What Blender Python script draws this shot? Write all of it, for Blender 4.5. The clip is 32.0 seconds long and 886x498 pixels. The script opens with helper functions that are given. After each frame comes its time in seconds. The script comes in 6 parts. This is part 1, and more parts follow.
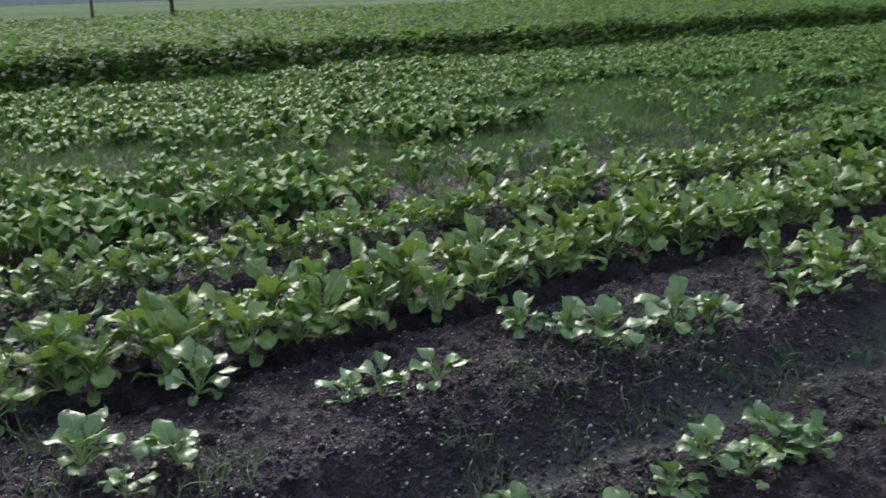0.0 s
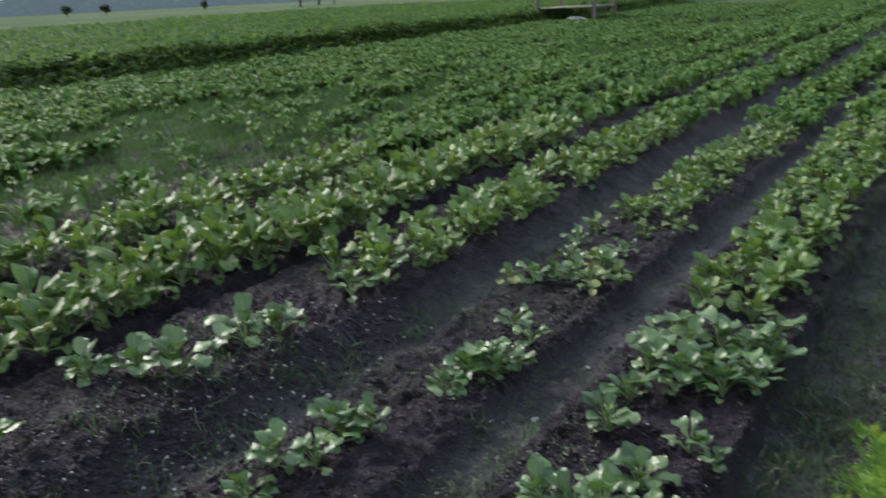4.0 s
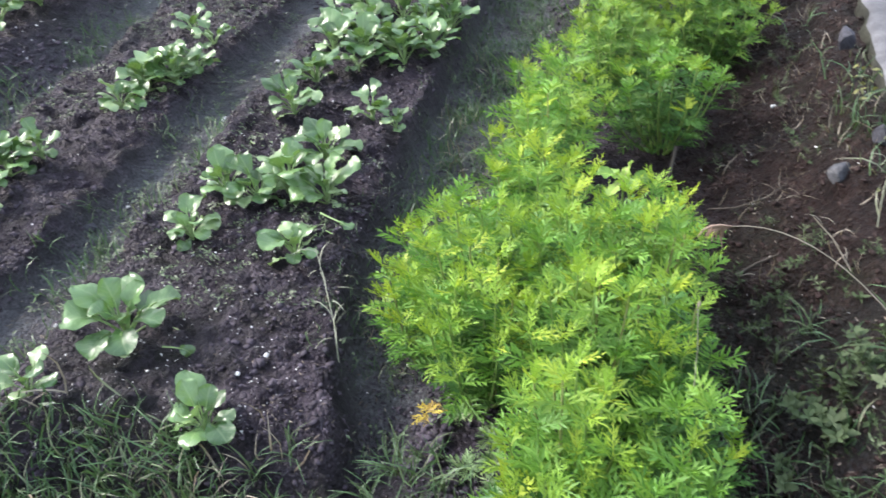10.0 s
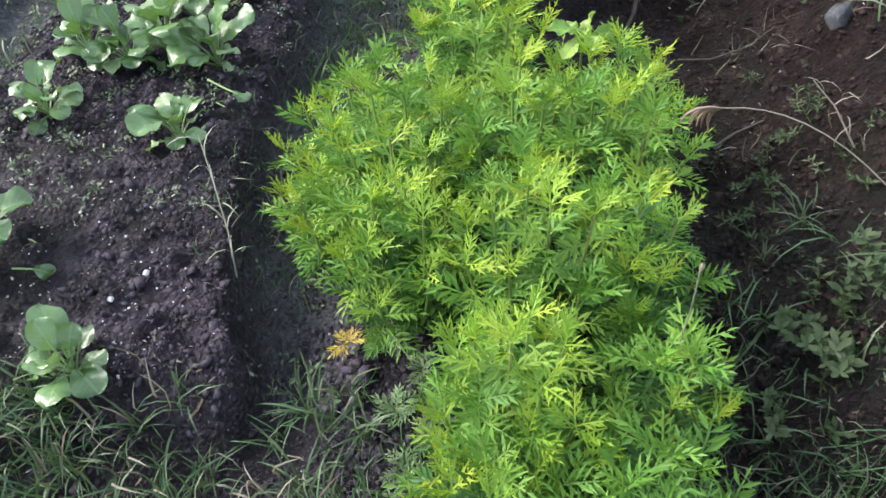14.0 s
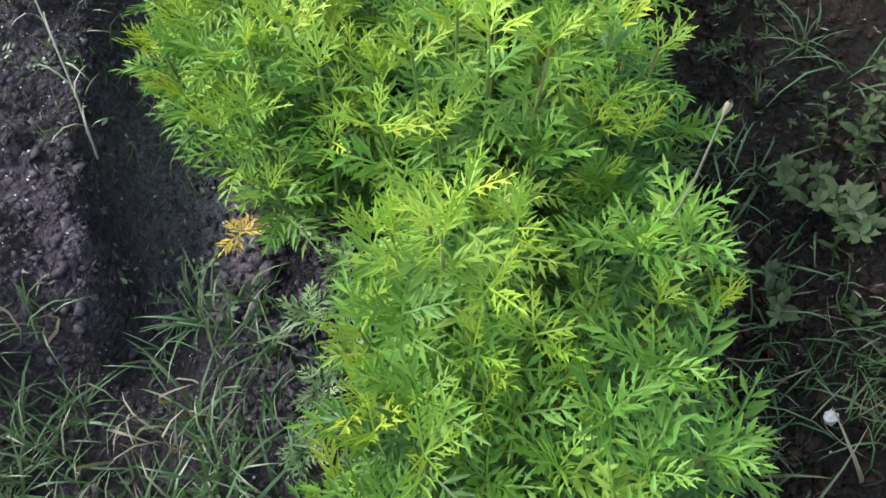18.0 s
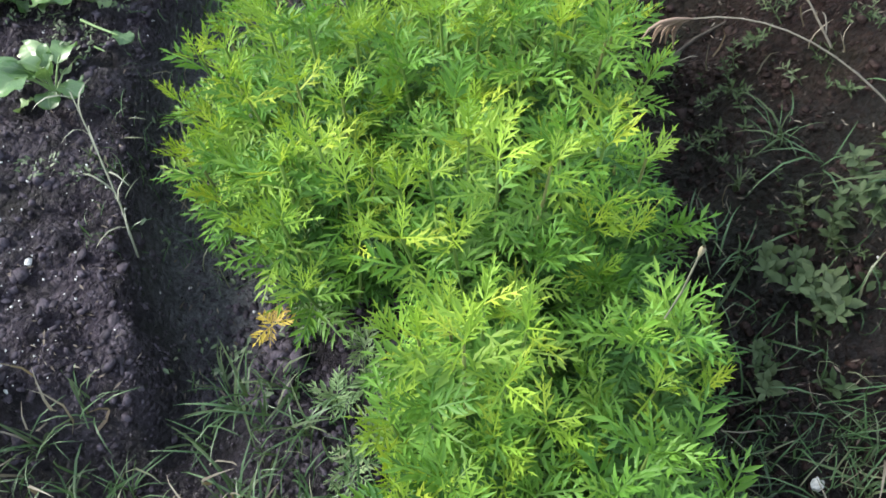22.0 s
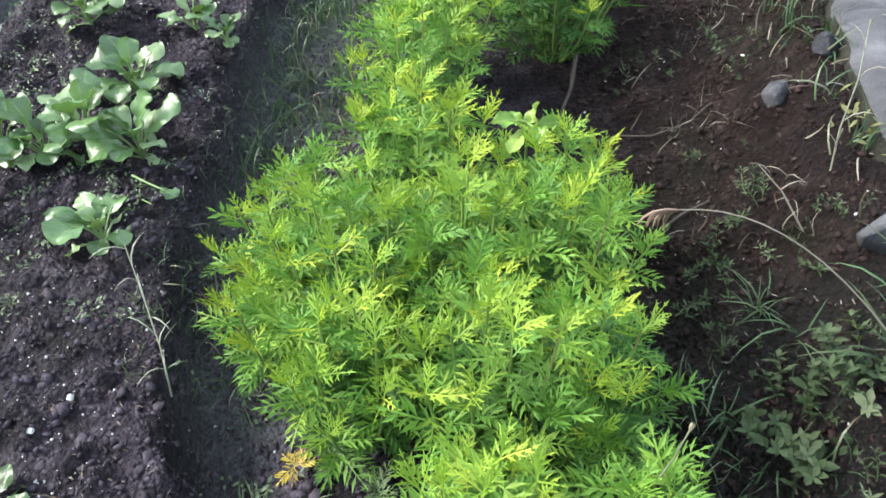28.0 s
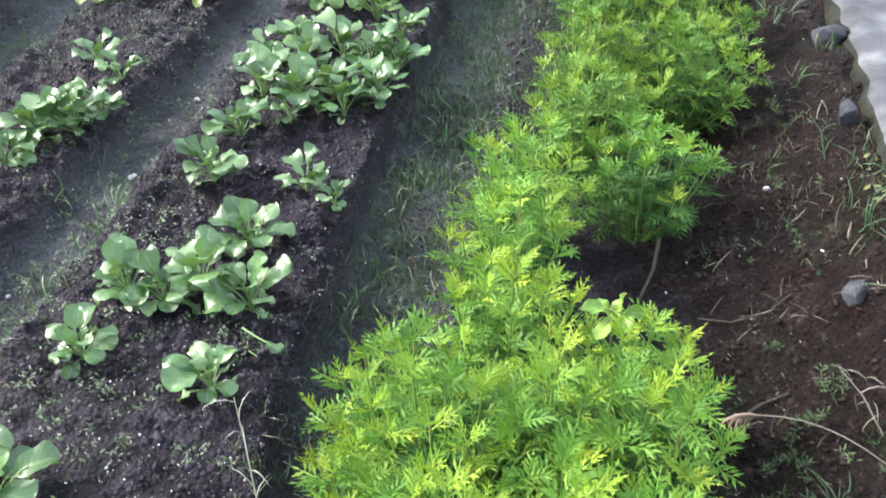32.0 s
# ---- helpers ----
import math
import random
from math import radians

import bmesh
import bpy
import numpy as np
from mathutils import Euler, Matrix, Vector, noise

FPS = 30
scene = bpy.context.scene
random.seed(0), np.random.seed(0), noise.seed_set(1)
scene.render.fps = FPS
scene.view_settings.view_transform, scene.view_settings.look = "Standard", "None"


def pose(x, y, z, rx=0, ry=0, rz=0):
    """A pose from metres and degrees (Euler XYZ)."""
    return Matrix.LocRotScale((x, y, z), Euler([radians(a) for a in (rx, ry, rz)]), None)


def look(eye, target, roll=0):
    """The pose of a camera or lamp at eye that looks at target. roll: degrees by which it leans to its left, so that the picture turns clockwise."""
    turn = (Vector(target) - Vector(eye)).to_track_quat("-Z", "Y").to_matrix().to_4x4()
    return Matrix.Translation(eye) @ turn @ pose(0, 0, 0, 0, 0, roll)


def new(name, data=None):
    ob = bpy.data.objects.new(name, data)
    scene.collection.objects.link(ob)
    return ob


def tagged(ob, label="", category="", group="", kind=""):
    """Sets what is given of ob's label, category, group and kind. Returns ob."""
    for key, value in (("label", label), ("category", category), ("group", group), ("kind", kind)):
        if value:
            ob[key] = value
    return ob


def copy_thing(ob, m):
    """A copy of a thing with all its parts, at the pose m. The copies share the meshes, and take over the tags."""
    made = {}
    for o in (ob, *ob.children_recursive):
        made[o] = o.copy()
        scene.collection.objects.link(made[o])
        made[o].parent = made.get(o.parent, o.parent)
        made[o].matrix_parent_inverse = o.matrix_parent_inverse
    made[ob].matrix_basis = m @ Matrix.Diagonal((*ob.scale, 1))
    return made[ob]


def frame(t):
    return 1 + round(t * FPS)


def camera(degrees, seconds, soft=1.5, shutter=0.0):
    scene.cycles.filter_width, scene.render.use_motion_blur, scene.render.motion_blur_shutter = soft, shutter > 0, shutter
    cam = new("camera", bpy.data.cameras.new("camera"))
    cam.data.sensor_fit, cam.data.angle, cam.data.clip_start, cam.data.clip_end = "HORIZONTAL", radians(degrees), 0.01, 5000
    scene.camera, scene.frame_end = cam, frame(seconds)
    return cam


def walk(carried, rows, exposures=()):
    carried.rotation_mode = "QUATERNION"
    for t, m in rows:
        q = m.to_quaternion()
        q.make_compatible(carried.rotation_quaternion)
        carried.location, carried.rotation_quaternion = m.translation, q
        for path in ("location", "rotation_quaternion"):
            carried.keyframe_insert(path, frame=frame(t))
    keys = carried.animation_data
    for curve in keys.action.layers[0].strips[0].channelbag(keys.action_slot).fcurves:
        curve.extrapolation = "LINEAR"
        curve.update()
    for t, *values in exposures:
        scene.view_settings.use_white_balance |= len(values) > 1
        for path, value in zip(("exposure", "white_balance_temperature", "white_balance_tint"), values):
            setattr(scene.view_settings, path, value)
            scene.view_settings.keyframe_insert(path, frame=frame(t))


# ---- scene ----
cam = camera(56.5, 32.0, soft=1.5, shutter=0.7)
METRES, EYE, TILT, LEAN, TURN = 1.8, 1.42, -17.5, 1.75, 59.6
ROWS = [
    (0.0, 0.0, 0.0, 0.0, -0.0, 0.0, -0.0),
    (0.5, 0.0078, -0.0257, 0.0097, -2.22, 0.81, 1.2),
    (1.0, 0.0308, -0.0434, 0.0155, -6.52, 1.98, 3.08),
    (1.5, 0.0533, -0.056, 0.0127, -11.75, 2.96, 3.96),
    (2.0, 0.0689, -0.0702, 0.0139, -15.19, 4.11, 5.33),
    (2.5, 0.0848, -0.0772, 0.0105, -17.96, 3.74, 6.88),
    (4.5, 0.1315, -0.0804, -0.0167, -30.45, -2.94, 9.79),
    (5.0, 0.1513, -0.0791, -0.0285, -35.59, -5.04, 10.52),
    (5.5, 0.1601, -0.0804, -0.0335, -38.07, -6.57, 10.94),
    (6.0, 0.1747, -0.0801, -0.0407, -40.28, -9.01, 11.61),
    (6.5, 0.1995, -0.0741, -0.0513, -41.23, -12.28, 12.78),
    (7.0, 0.2278, -0.0636, -0.0668, -42.18, -15.9, 13.25),
    (7.5, 0.2248, -0.0695, -0.0717, -42.6, -17.69, 13.9),
    (8.0, 0.2126, -0.0844, -0.0802, -42.96, -19.16, 14.22),
    (8.5, 0.2017, -0.1009, -0.0863, -43.15, -19.76, 14.38),
    (9.0, 0.1988, -0.1093, -0.0949, -43.28, -20.42, 14.5),
    (9.5, 0.1942, -0.115, -0.1008, -43.44, -21.62, 14.66),
    (10.0, 0.1964, -0.1223, -0.1062, -45.21, -23.58, 14.9),
    (10.5, 0.1992, -0.1298, -0.1078, -47.31, -24.41, 15.05),
    (11.0, 0.2013, -0.1378, -0.1085, -49.96, -25.67, 15.42),
    (11.5, 0.2145, -0.1321, -0.1178, -51.39, -28.67, 15.85),
    (12.0, 0.2467, -0.1089, -0.1325, -51.7, -32.31, 16.05),
    (12.5, 0.2981, -0.0625, -0.1335, -51.39, -34.76, 15.39),
    (13.0, 0.3283, -0.039, -0.1311, -50.19, -36.01, 14.89),
    (13.5, 0.3417, -0.019, -0.1284, -49.4, -36.92, 14.86),
    (15.5, 0.3825, 0.0631, -0.1756, -51.51, -40.59, 13.62),
    (16.0, 0.4034, 0.08, -0.2059, -51.33, -43.89, 14.12),
    (16.5, 0.4209, 0.0901, -0.2187, -52.24, -46.63, 14.56),
    (17.0, 0.428, 0.0868, -0.2224, -53.44, -47.71, 14.91),
    (17.5, 0.4324, 0.0825, -0.2251, -54.39, -48.1, 14.81),
    (18.0, 0.4368, 0.0795, -0.2262, -54.81, -48.35, 14.77),
    (18.5, 0.4395, 0.079, -0.2196, -54.99, -48.55, 14.75),
    (19.0, 0.4399, 0.0768, -0.2094, -55.05, -48.54, 14.81),
    (19.5, 0.4395, 0.0716, -0.1985, -55.49, -48.13, 15.1),
    (20.0, 0.4377, 0.072, -0.1911, -55.78, -47.3, 15.5),
    (20.5, 0.4373, 0.0729, -0.1875, -55.85, -46.75, 15.65),
    (21.0, 0.4376, 0.073, -0.1823, -55.88, -46.38, 15.75),
    (21.5, 0.4341, 0.0723, -0.1717, -55.95, -46.21, 15.84),
    (22.0, 0.4299, 0.0664, -0.1644, -56.06, -45.66, 15.97),
    (22.5, 0.4283, 0.0577, -0.1579, -56.4, -44.24, 15.97),
    (23.0, 0.4203, 0.0565, -0.1499, -56.49, -42.73, 15.29),
    (23.5, 0.4087, 0.0572, -0.1396, -56.14, -41.36, 14.55),
    (24.0, 0.4018, 0.0548, -0.1317, -56.02, -40.63, 14.31),
    (24.5, 0.3978, 0.0504, -0.1255, -55.94, -39.49, 14.06),
    (25.0, 0.3966, 0.0494, -0.1233, -55.88, -38.88, 14.04),
    (25.5, 0.396, 0.0496, -0.1213, -55.81, -38.36, 14.03),
    (27.5, 0.396, 0.0502, -0.1054, -55.5, -36.79, 13.9),
    (28.0, 0.3956, 0.0499, -0.0994, -55.26, -36.41, 13.77),
    (28.5, 0.3958, 0.0463, -0.0914, -54.75, -35.33, 13.31),
    (29.0, 0.3922, 0.0442, -0.0843, -54.11, -34.03, 12.77),
    (29.5, 0.3877, 0.0395, -0.0705, -53.53, -32.78, 12.71),
    (30.0, 0.3861, 0.0351, -0.0614, -52.82, -31.12, 12.78),
    (30.5, 0.3821, 0.0361, -0.0539, -51.93, -29.77, 12.77),
    (31.0, 0.3763, 0.0408, -0.0441, -51.06, -28.79, 12.72),
    (31.5, 0.3716, 0.0451, -0.0369, -50.02, -27.63, 12.65),
    (32.0, 0.3711, 0.0438, -0.0282, -49.18, -26.07, 12.66),
]
EXPOSURES = [(0.0, 0.3, 6500, 14), (2.0, 0.02, 6500, 9), (2.5, 0.0, 6500, 9), (4.4, 0.25, 6500, 14), (5.0, 1.36, 6500, 16), (6.0, 1.79, 6500, 15), (9.0, 1.58, 6500, 15), (13.0, 1.35, 6500, 14), (16.0, 1.13, 6500, 9), (19.0, 1.13, 6500, 9), (23.0, 1.25, 6500, 9), (28.0, 1.44, 6500, 10), (32.0, 1.6, 6500, 10)]
walk(cam, [(t, pose(0, 0, EYE, TILT, LEAN, TURN) @ pose(METRES * x, METRES * y, METRES * z, 90 + pitch, roll, yaw)) for t, x, y, z, yaw, pitch, roll in ROWS], EXPOSURES)

# ---------------------------------------------------------------- world and sun
SUN_AZ, SUN_EL = -80.0, 33.0          # degrees from +y (clockwise), above the horizon
world = bpy.data.worlds.new("overcast_sky")
scene.world = world
world.use_nodes = True
wn, wl = world.node_tree.nodes, world.node_tree.links
wn.clear()
sky = wn.new("ShaderNodeTexSky")
sky.sky_type, sky.sun_disc = "NISHITA", False
sky.sun_elevation, sky.sun_rotation = radians(SUN_EL), radians(SUN_AZ)
sky.air_density, sky.dust_density, sky.ozone_density = 1.0, 3.0, 1.5
cloud = wn.new("ShaderNodeMix")
cloud.data_type = "RGBA"
cloud.inputs[0].default_value = 0.75
veil = wn.new("ShaderNodeTexNoise")
veil.inputs["Scale"].default_value, veil.inputs["Detail"].default_value = 2.2, 4.0
tone = wn.new("ShaderNodeValToRGB")
tone.color_ramp.elements[0].position, tone.color_ramp.elements[0].color = 0.4, (0.62, 0.78, 1.0, 1)
tone.color_ramp.elements[1].position, tone.color_ramp.elements[1].color = 0.66, (0.88, 0.95, 1.0, 1)
lift = wn.new("ShaderNodeVectorMath")
lift.operation = "SCALE"
lift.inputs["Scale"].default_value = 10.6
wl.new(wn.new("ShaderNodeTexCoord").outputs["Generated"], veil.inputs["Vector"])
wl.new(veil.outputs[0], tone.inputs[0])
wl.new(tone.outputs[0], lift.inputs[0])
wl.new(lift.outputs[0], cloud.inputs[7])
background = wn.new("ShaderNodeBackground")
background.inputs[1].default_value = 0.089
out = wn.new("ShaderNodeOutputWorld")
wl.new(sky.outputs[0], cloud.inputs[6])
wl.new(cloud.outputs[2], background.inputs[0])
wl.new(background.outputs[0], out.inputs[0])
sun = new("sun", bpy.data.lights.new("sun", "SUN"))
sun.data.energy, sun.data.angle, sun.data.color = 3.1, radians(24), (1.0, 0.96, 0.90)
a, e = radians(SUN_AZ), radians(SUN_EL)
sun_way = Vector((math.sin(a) * math.cos(e), math.cos(a) * math.cos(e), math.sin(e)))
sun.matrix_world = look(sun_way * 50, (0, 0, 0))

# ---------------------------------------------------------------- small helpers
RND = np.random.RandomState(11)
TABLE = np.random.RandomState(3).rand(256, 256)


def smooth(a, b, x):
    t = np.clip((np.asarray(x, float) - a) / (b - a), 0, 1)
    return t * t * (3 - 2 * t)


def vnoise(x, y):
    """Smooth value noise, 0 to 1, one lump a unit."""
    x, y = np.asarray(x, float), np.asarray(y, float)
    i, j = np.floor(x).astype(int), np.floor(y).astype(int)
    u, v = x - i, y - j
    u, v = u * u * (3 - 2 * u), v * v * (3 - 2 * v)
    p = lambda m, n: TABLE[(i + m) % 256, (j + n) % 256]
    return (p(0, 0) * (1 - u) + p(1, 0) * u) * (1 - v) + (p(0, 1) * (1 - u) + p(1, 1) * u) * v


def mesh_from(name, verts, faces, mats, uv=None, flat=False):
    """A mesh from arrays; faces all of one size. uv: one pair a vertex."""
    verts, faces = np.asarray(verts, np.float32), np.asarray(faces, np.int32)
    me = bpy.data.meshes.new(name)
    k = faces.shape[1]
    me.vertices.add(len(verts))
    me.vertices.foreach_set("co", verts.ravel())
    me.loops.add(faces.size)
    me.loops.foreach_set("vertex_index", faces.ravel())
    me.polygons.add(len(faces))
    me.polygons.foreach_set("loop_start", np.arange(0, faces.size, k, dtype=np.int32))
    if not flat:
        me.polygons.foreach_set("use_smooth", np.ones(len(faces), bool))
    if uv is not None:
        layer = me.uv_layers.new(name="UVMap")
        layer.data.foreach_set("uv", np.asarray(uv, np.float32)[faces.ravel()].ravel())
    me.update(calc_edges=True)
    for m in mats if isinstance(mats, (list, tuple)) else [mats]:
        me.materials.append(m)
    return me


def bm_mesh(name, bm, material, bevel=0.0):
    if bevel:
        bmesh.ops.bevel(bm, geom=list(bm.edges), offset=bevel, segments=1, affect="EDGES")
    me = bpy.data.meshes.new(name)
    bm.to_mesh(me)
    bm.free()
    me.materials.append(material)
    return me


def part(name, mesh, parent=None, m=None, label=""):
    ob = new(name, mesh)
    if parent is not None:
        ob.parent = parent
    if m is not None:
        ob.matrix_basis = m
    if label:
        ob["label"] = label
    return ob


def thing(name, m, label, category, group="", kind="", mesh=None):
    ob = new(name, mesh)
    ob.matrix_basis = m
    return tagged(ob, label, category, group, kind)


def joined(*pieces):
    """Join (verts, faces) or (verts, faces, uv) arrays."""
    vs, fs, us, n = [], [], [], 0
    for p in pieces:
        vs.append(p[0]); fs.append(np.asarray(p[1]) + n); n += len(p[0])
        us.append(p[2] if len(p) > 2 else np.zeros((len(p[0]), 2)))
    return np.concatenate(vs), np.concatenate(fs), np.concatenate(us)


def turns(yaw, pitch, roll):
    """Stack of rotation matrices Rz(yaw) Rx(pitch) Ry(roll), radians."""
    yaw, pitch, roll = np.broadcast_arrays(*[np.asarray(v, float) for v in (yaw, pitch, roll)])
    c, s = np.cos, np.sin
    z, o = np.zeros_like(yaw), np.ones_like(yaw)
    Z = np.stack([c(yaw), -s(yaw), z, s(yaw), c(yaw), z, z, z, o], -1).reshape(-1, 3, 3)
    X = np.stack([o, z, z, z, c(pitch), -s(pitch), z, s(pitch), c(pitch)], -1).reshape(-1, 3, 3)
    Y = np.stack([c(roll), z, s(roll), z, o, z, -s(roll), z, c(roll)], -1).reshape(-1, 3, 3)
    return Z @ X @ Y


def scatter(template, places, rot, size):
    """Copies of a (verts, faces[, uv]) template at places, as one set of arrays."""
    v, f = np.asarray(template[0], float), np.asarray(template[1])
    size = np.asarray(size, float)
    size = size[:, None] * np.ones((1, 3)) if size.ndim == 1 else size
    V = np.einsum("nij,nkj->nki", rot, v[None] * size[:, None, :]) + np.asarray(places)[:, None, :]
    F = f[None] + (np.arange(len(places)) * len(v))[:, None, None]
    uv = np.tile(template[2], (len(places), 1)) if len(template) > 2 else np.zeros((len(places) * len(v), 2))
    return V.reshape(-1, 3), F.reshape(-1, f.shape[1]), uv


def tube(points, radii, sides=5):
    """A tapered tube of quads round a line of points."""
    P = np.asarray(points, float)
    d = np.gradient(P, axis=0)
    d /= np.linalg.norm(d, axis=1)[:, None] + 1e-9
    ref = np.array([0.3, 0.9, 0.2]) if abs(d[0][2]) > 0.9 else np.array([0, 0, 1.0])
    V = []
    for p, t, r in zip(P, d, np.broadcast_to(radii, len(P))):
        a = np.cross(t, ref); a /= np.linalg.norm(a) + 1e-9
        b = np.cross(t, a)
        for k in range(sides):
            g = 2 * math.pi * k / sides
            V.append(p + r * (math.cos(g) * a + math.sin(g) * b))
    F = [(i * sides + k, i * sides + (k + 1) % sides, (i + 1) * sides + (k + 1) % sides, (i + 1) * sides + k)
         for i in range(len(P) - 1) for k in range(sides)]
    return np.array(V), np.array(F), np.zeros((len(V), 2))


# ---------------------------------------------------------------- materials
class Nodes:
    """Short-hand for building a node material."""
    def __init__(self, name):
        self.mat = bpy.data.materials.new(name)
        self.mat.use_nodes = True
        self.n, self.l = self.mat.node_tree.nodes, self.mat.node_tree.links
        self.n.clear()
        self.out = self.n.new("ShaderNodeOutputMaterial")
        self.bsdf = self.n.new("ShaderNodeBsdfPrincipled")
        self.l.new(self.bsdf.outputs[0], self.out.inputs[0])

    def node(self, kind, **settings):
        return self.n.new(kind)

    def put(self, socket, value):
        if isinstance(value, bpy.types.NodeSocket):
            self.l.new(value, socket)
        else:
            socket.default_value = value

    def noise(self, scale, detail=4.0, rough=0.6, vector=None, distort=0.0):
        t = self.n.new("ShaderNodeTexNoise")
        t.inputs["Scale"].default_value, t.inputs["Detail"].default_value = scale, detail
        t.inputs["Roughness"].default_value, t.inputs["Distortion"].default_value = rough, distort
        self.put(t.inputs["Vector"], vector if vector is not None else self.position())
        return t.outputs["Fac"]

    def position(self):
        return self.n.new("ShaderNodeNewGeometry").outputs["Position"]

    def ramp(self, fac, *stops):
        r = self.n.new("ShaderNodeValToRGB")
        self.put(r.inputs[0], fac)
        while len(r.color_ramp.elements) < len(stops):
            r.color_ramp.elements.new(0.5)
        for el, (at, col) in zip(r.color_ramp.elements, stops):
            el.position, el.color = at, (*col, 1) if len(col) == 3 else col
        return r.outputs[0]

    def mix(self, fac, a, b, blend="MIX"):
        m = self.n.new("ShaderNodeMix")
        m.data_type, m.blend_type = "RGBA", blend
        for s, v in ((m.inputs[0], fac), (m.inputs[6], a), (m.inputs[7], b)):
            self.put(s, (*v, 1) if isinstance(v, tuple) and len(v) == 3 else v)
        return m.outputs[2]

    def math(self, op, a, b=0.0, c=0.0):
        m = self.n.new("ShaderNodeMath")
        m.operation = op
        for s, v in zip(m.inputs, (a, b, c)):
            self.put(s, v)
        return m.outputs[0]

    def attribute(self, name):
        t = self.n.new("ShaderNodeAttribute")
        t.attribute_name = name
        return t.outputs["Fac"]

    def bump(self, height, strength=0.5, distance=0.01, normal=None):
        b = self.n.new("ShaderNodeBump")
        b.inputs["Strength"].default_value, b.inputs["Distance"].default_value = strength, distance
        self.put(b.inputs["Height"], height)
        if normal is not None:
            self.put(b.inputs["Normal"], normal)
        return b.outputs[0]

    def finish(self, colour, rough=0.7, normal=None, specular=0.5, translucent=None, share=0.0, metal=0.0):
        b = self.bsdf
        self.put(b.inputs["Base Color"], (*colour, 1) if isinstance(colour, tuple) and len(colour) == 3 else colour)
        self.put(b.inputs["Roughness"], rough)
        self.put(b.inputs["Specular IOR Level"], specular)
        self.put(b.inputs["Metallic"], metal)
        if normal is not None:
            self.put(b.inputs["Normal"], normal)
        if share:
            t, m = self.n.new("ShaderNodeBsdfTranslucent"), self.n.new("ShaderNodeMixShader")
            self.put(t.inputs[0], (*translucent, 1) if isinstance(translucent, tuple) else translucent)
            m.inputs[0].default_value = share
            self.l.new(b.outputs[0], m.inputs[1]); self.l.new(t.outputs[0], m.inputs[2]); self.l.new(m.outputs[0], self.out.inputs[0])
        return self.mat


def leaf_material(name, dark, light, odd, rough=0.42, island=False, vein=0.0, share=0.22, odd_at=0.86, specular=0.5):
    """Foliage: dark to light from leaf to leaf, a few leaves in the odd colour, pale veins where asked."""
    k = Nodes(name)
    if island:
        rnd = k.n.new("ShaderNodeNewGeometry").outputs["Random Per Island"]
    else:
        rnd = k.n.new("ShaderNodeObjectInfo").outputs["Random"]
    col = k.ramp(rnd, (0.0, dark), (odd_at - 0.12, light), (odd_at, odd))
    col = k.mix(k.math("MULTIPLY", k.noise(70.0, 3.0), 0.55), col, k.mix(0.5, col, light), "MIX")
    blot = k.ramp(k.noise(9.0, 3.0), (0.35, (0.72, 0.72, 0.72)), (0.7, (1.12, 1.12, 1.12)))
    col = k.mix(1.0, col, blot, "MULTIPLY")
    height = k.noise(160.0, 2.0)
    if vein:
        uv = k.n.new("ShaderNodeSeparateXYZ")
        k.l.new(k.n.new("ShaderNodeUVMap").outputs[0], uv.inputs[0])
        off = k.math("ABSOLUTE", k.math("SUBTRACT", uv.outputs[0], 0.5))
        rib = k.math("SUBTRACT", 1.0, k.math("MULTIPLY", off, 16.0))
        rib = k.math("MAXIMUM", rib, 0.0)
        side = k.math("SINE", k.math("MULTIPLY", k.math("SUBTRACT", uv.outputs[1], k.math("MULTIPLY", off, 0.55)), 42.0))
        side = k.math("MULTIPLY", k.math("POWER", k.math("MAXIMUM", side, 0.0), 10.0), 0.5)
        v = k.math("MINIMUM", k.math("MULTIPLY", k.math("MAXIMUM", rib, side), vein), 1.0)
        col = k.mix(v, col, (min(1, light[0] * 2.0 + 0.05), min(1, light[1] * 1.5 + 0.05), light[2] * 1.8 + 0.04))
        height = k.math("SUBTRACT", height, k.math("MULTIPLY", v, 1.5))
    trans = k.mix(0.5, col, (light[0] * 1.6, light[1] * 1.5, light[2] * 0.6))
    return k.finish(col, rough, k.bump(height, 0.35, 0.002), specular, trans, share)


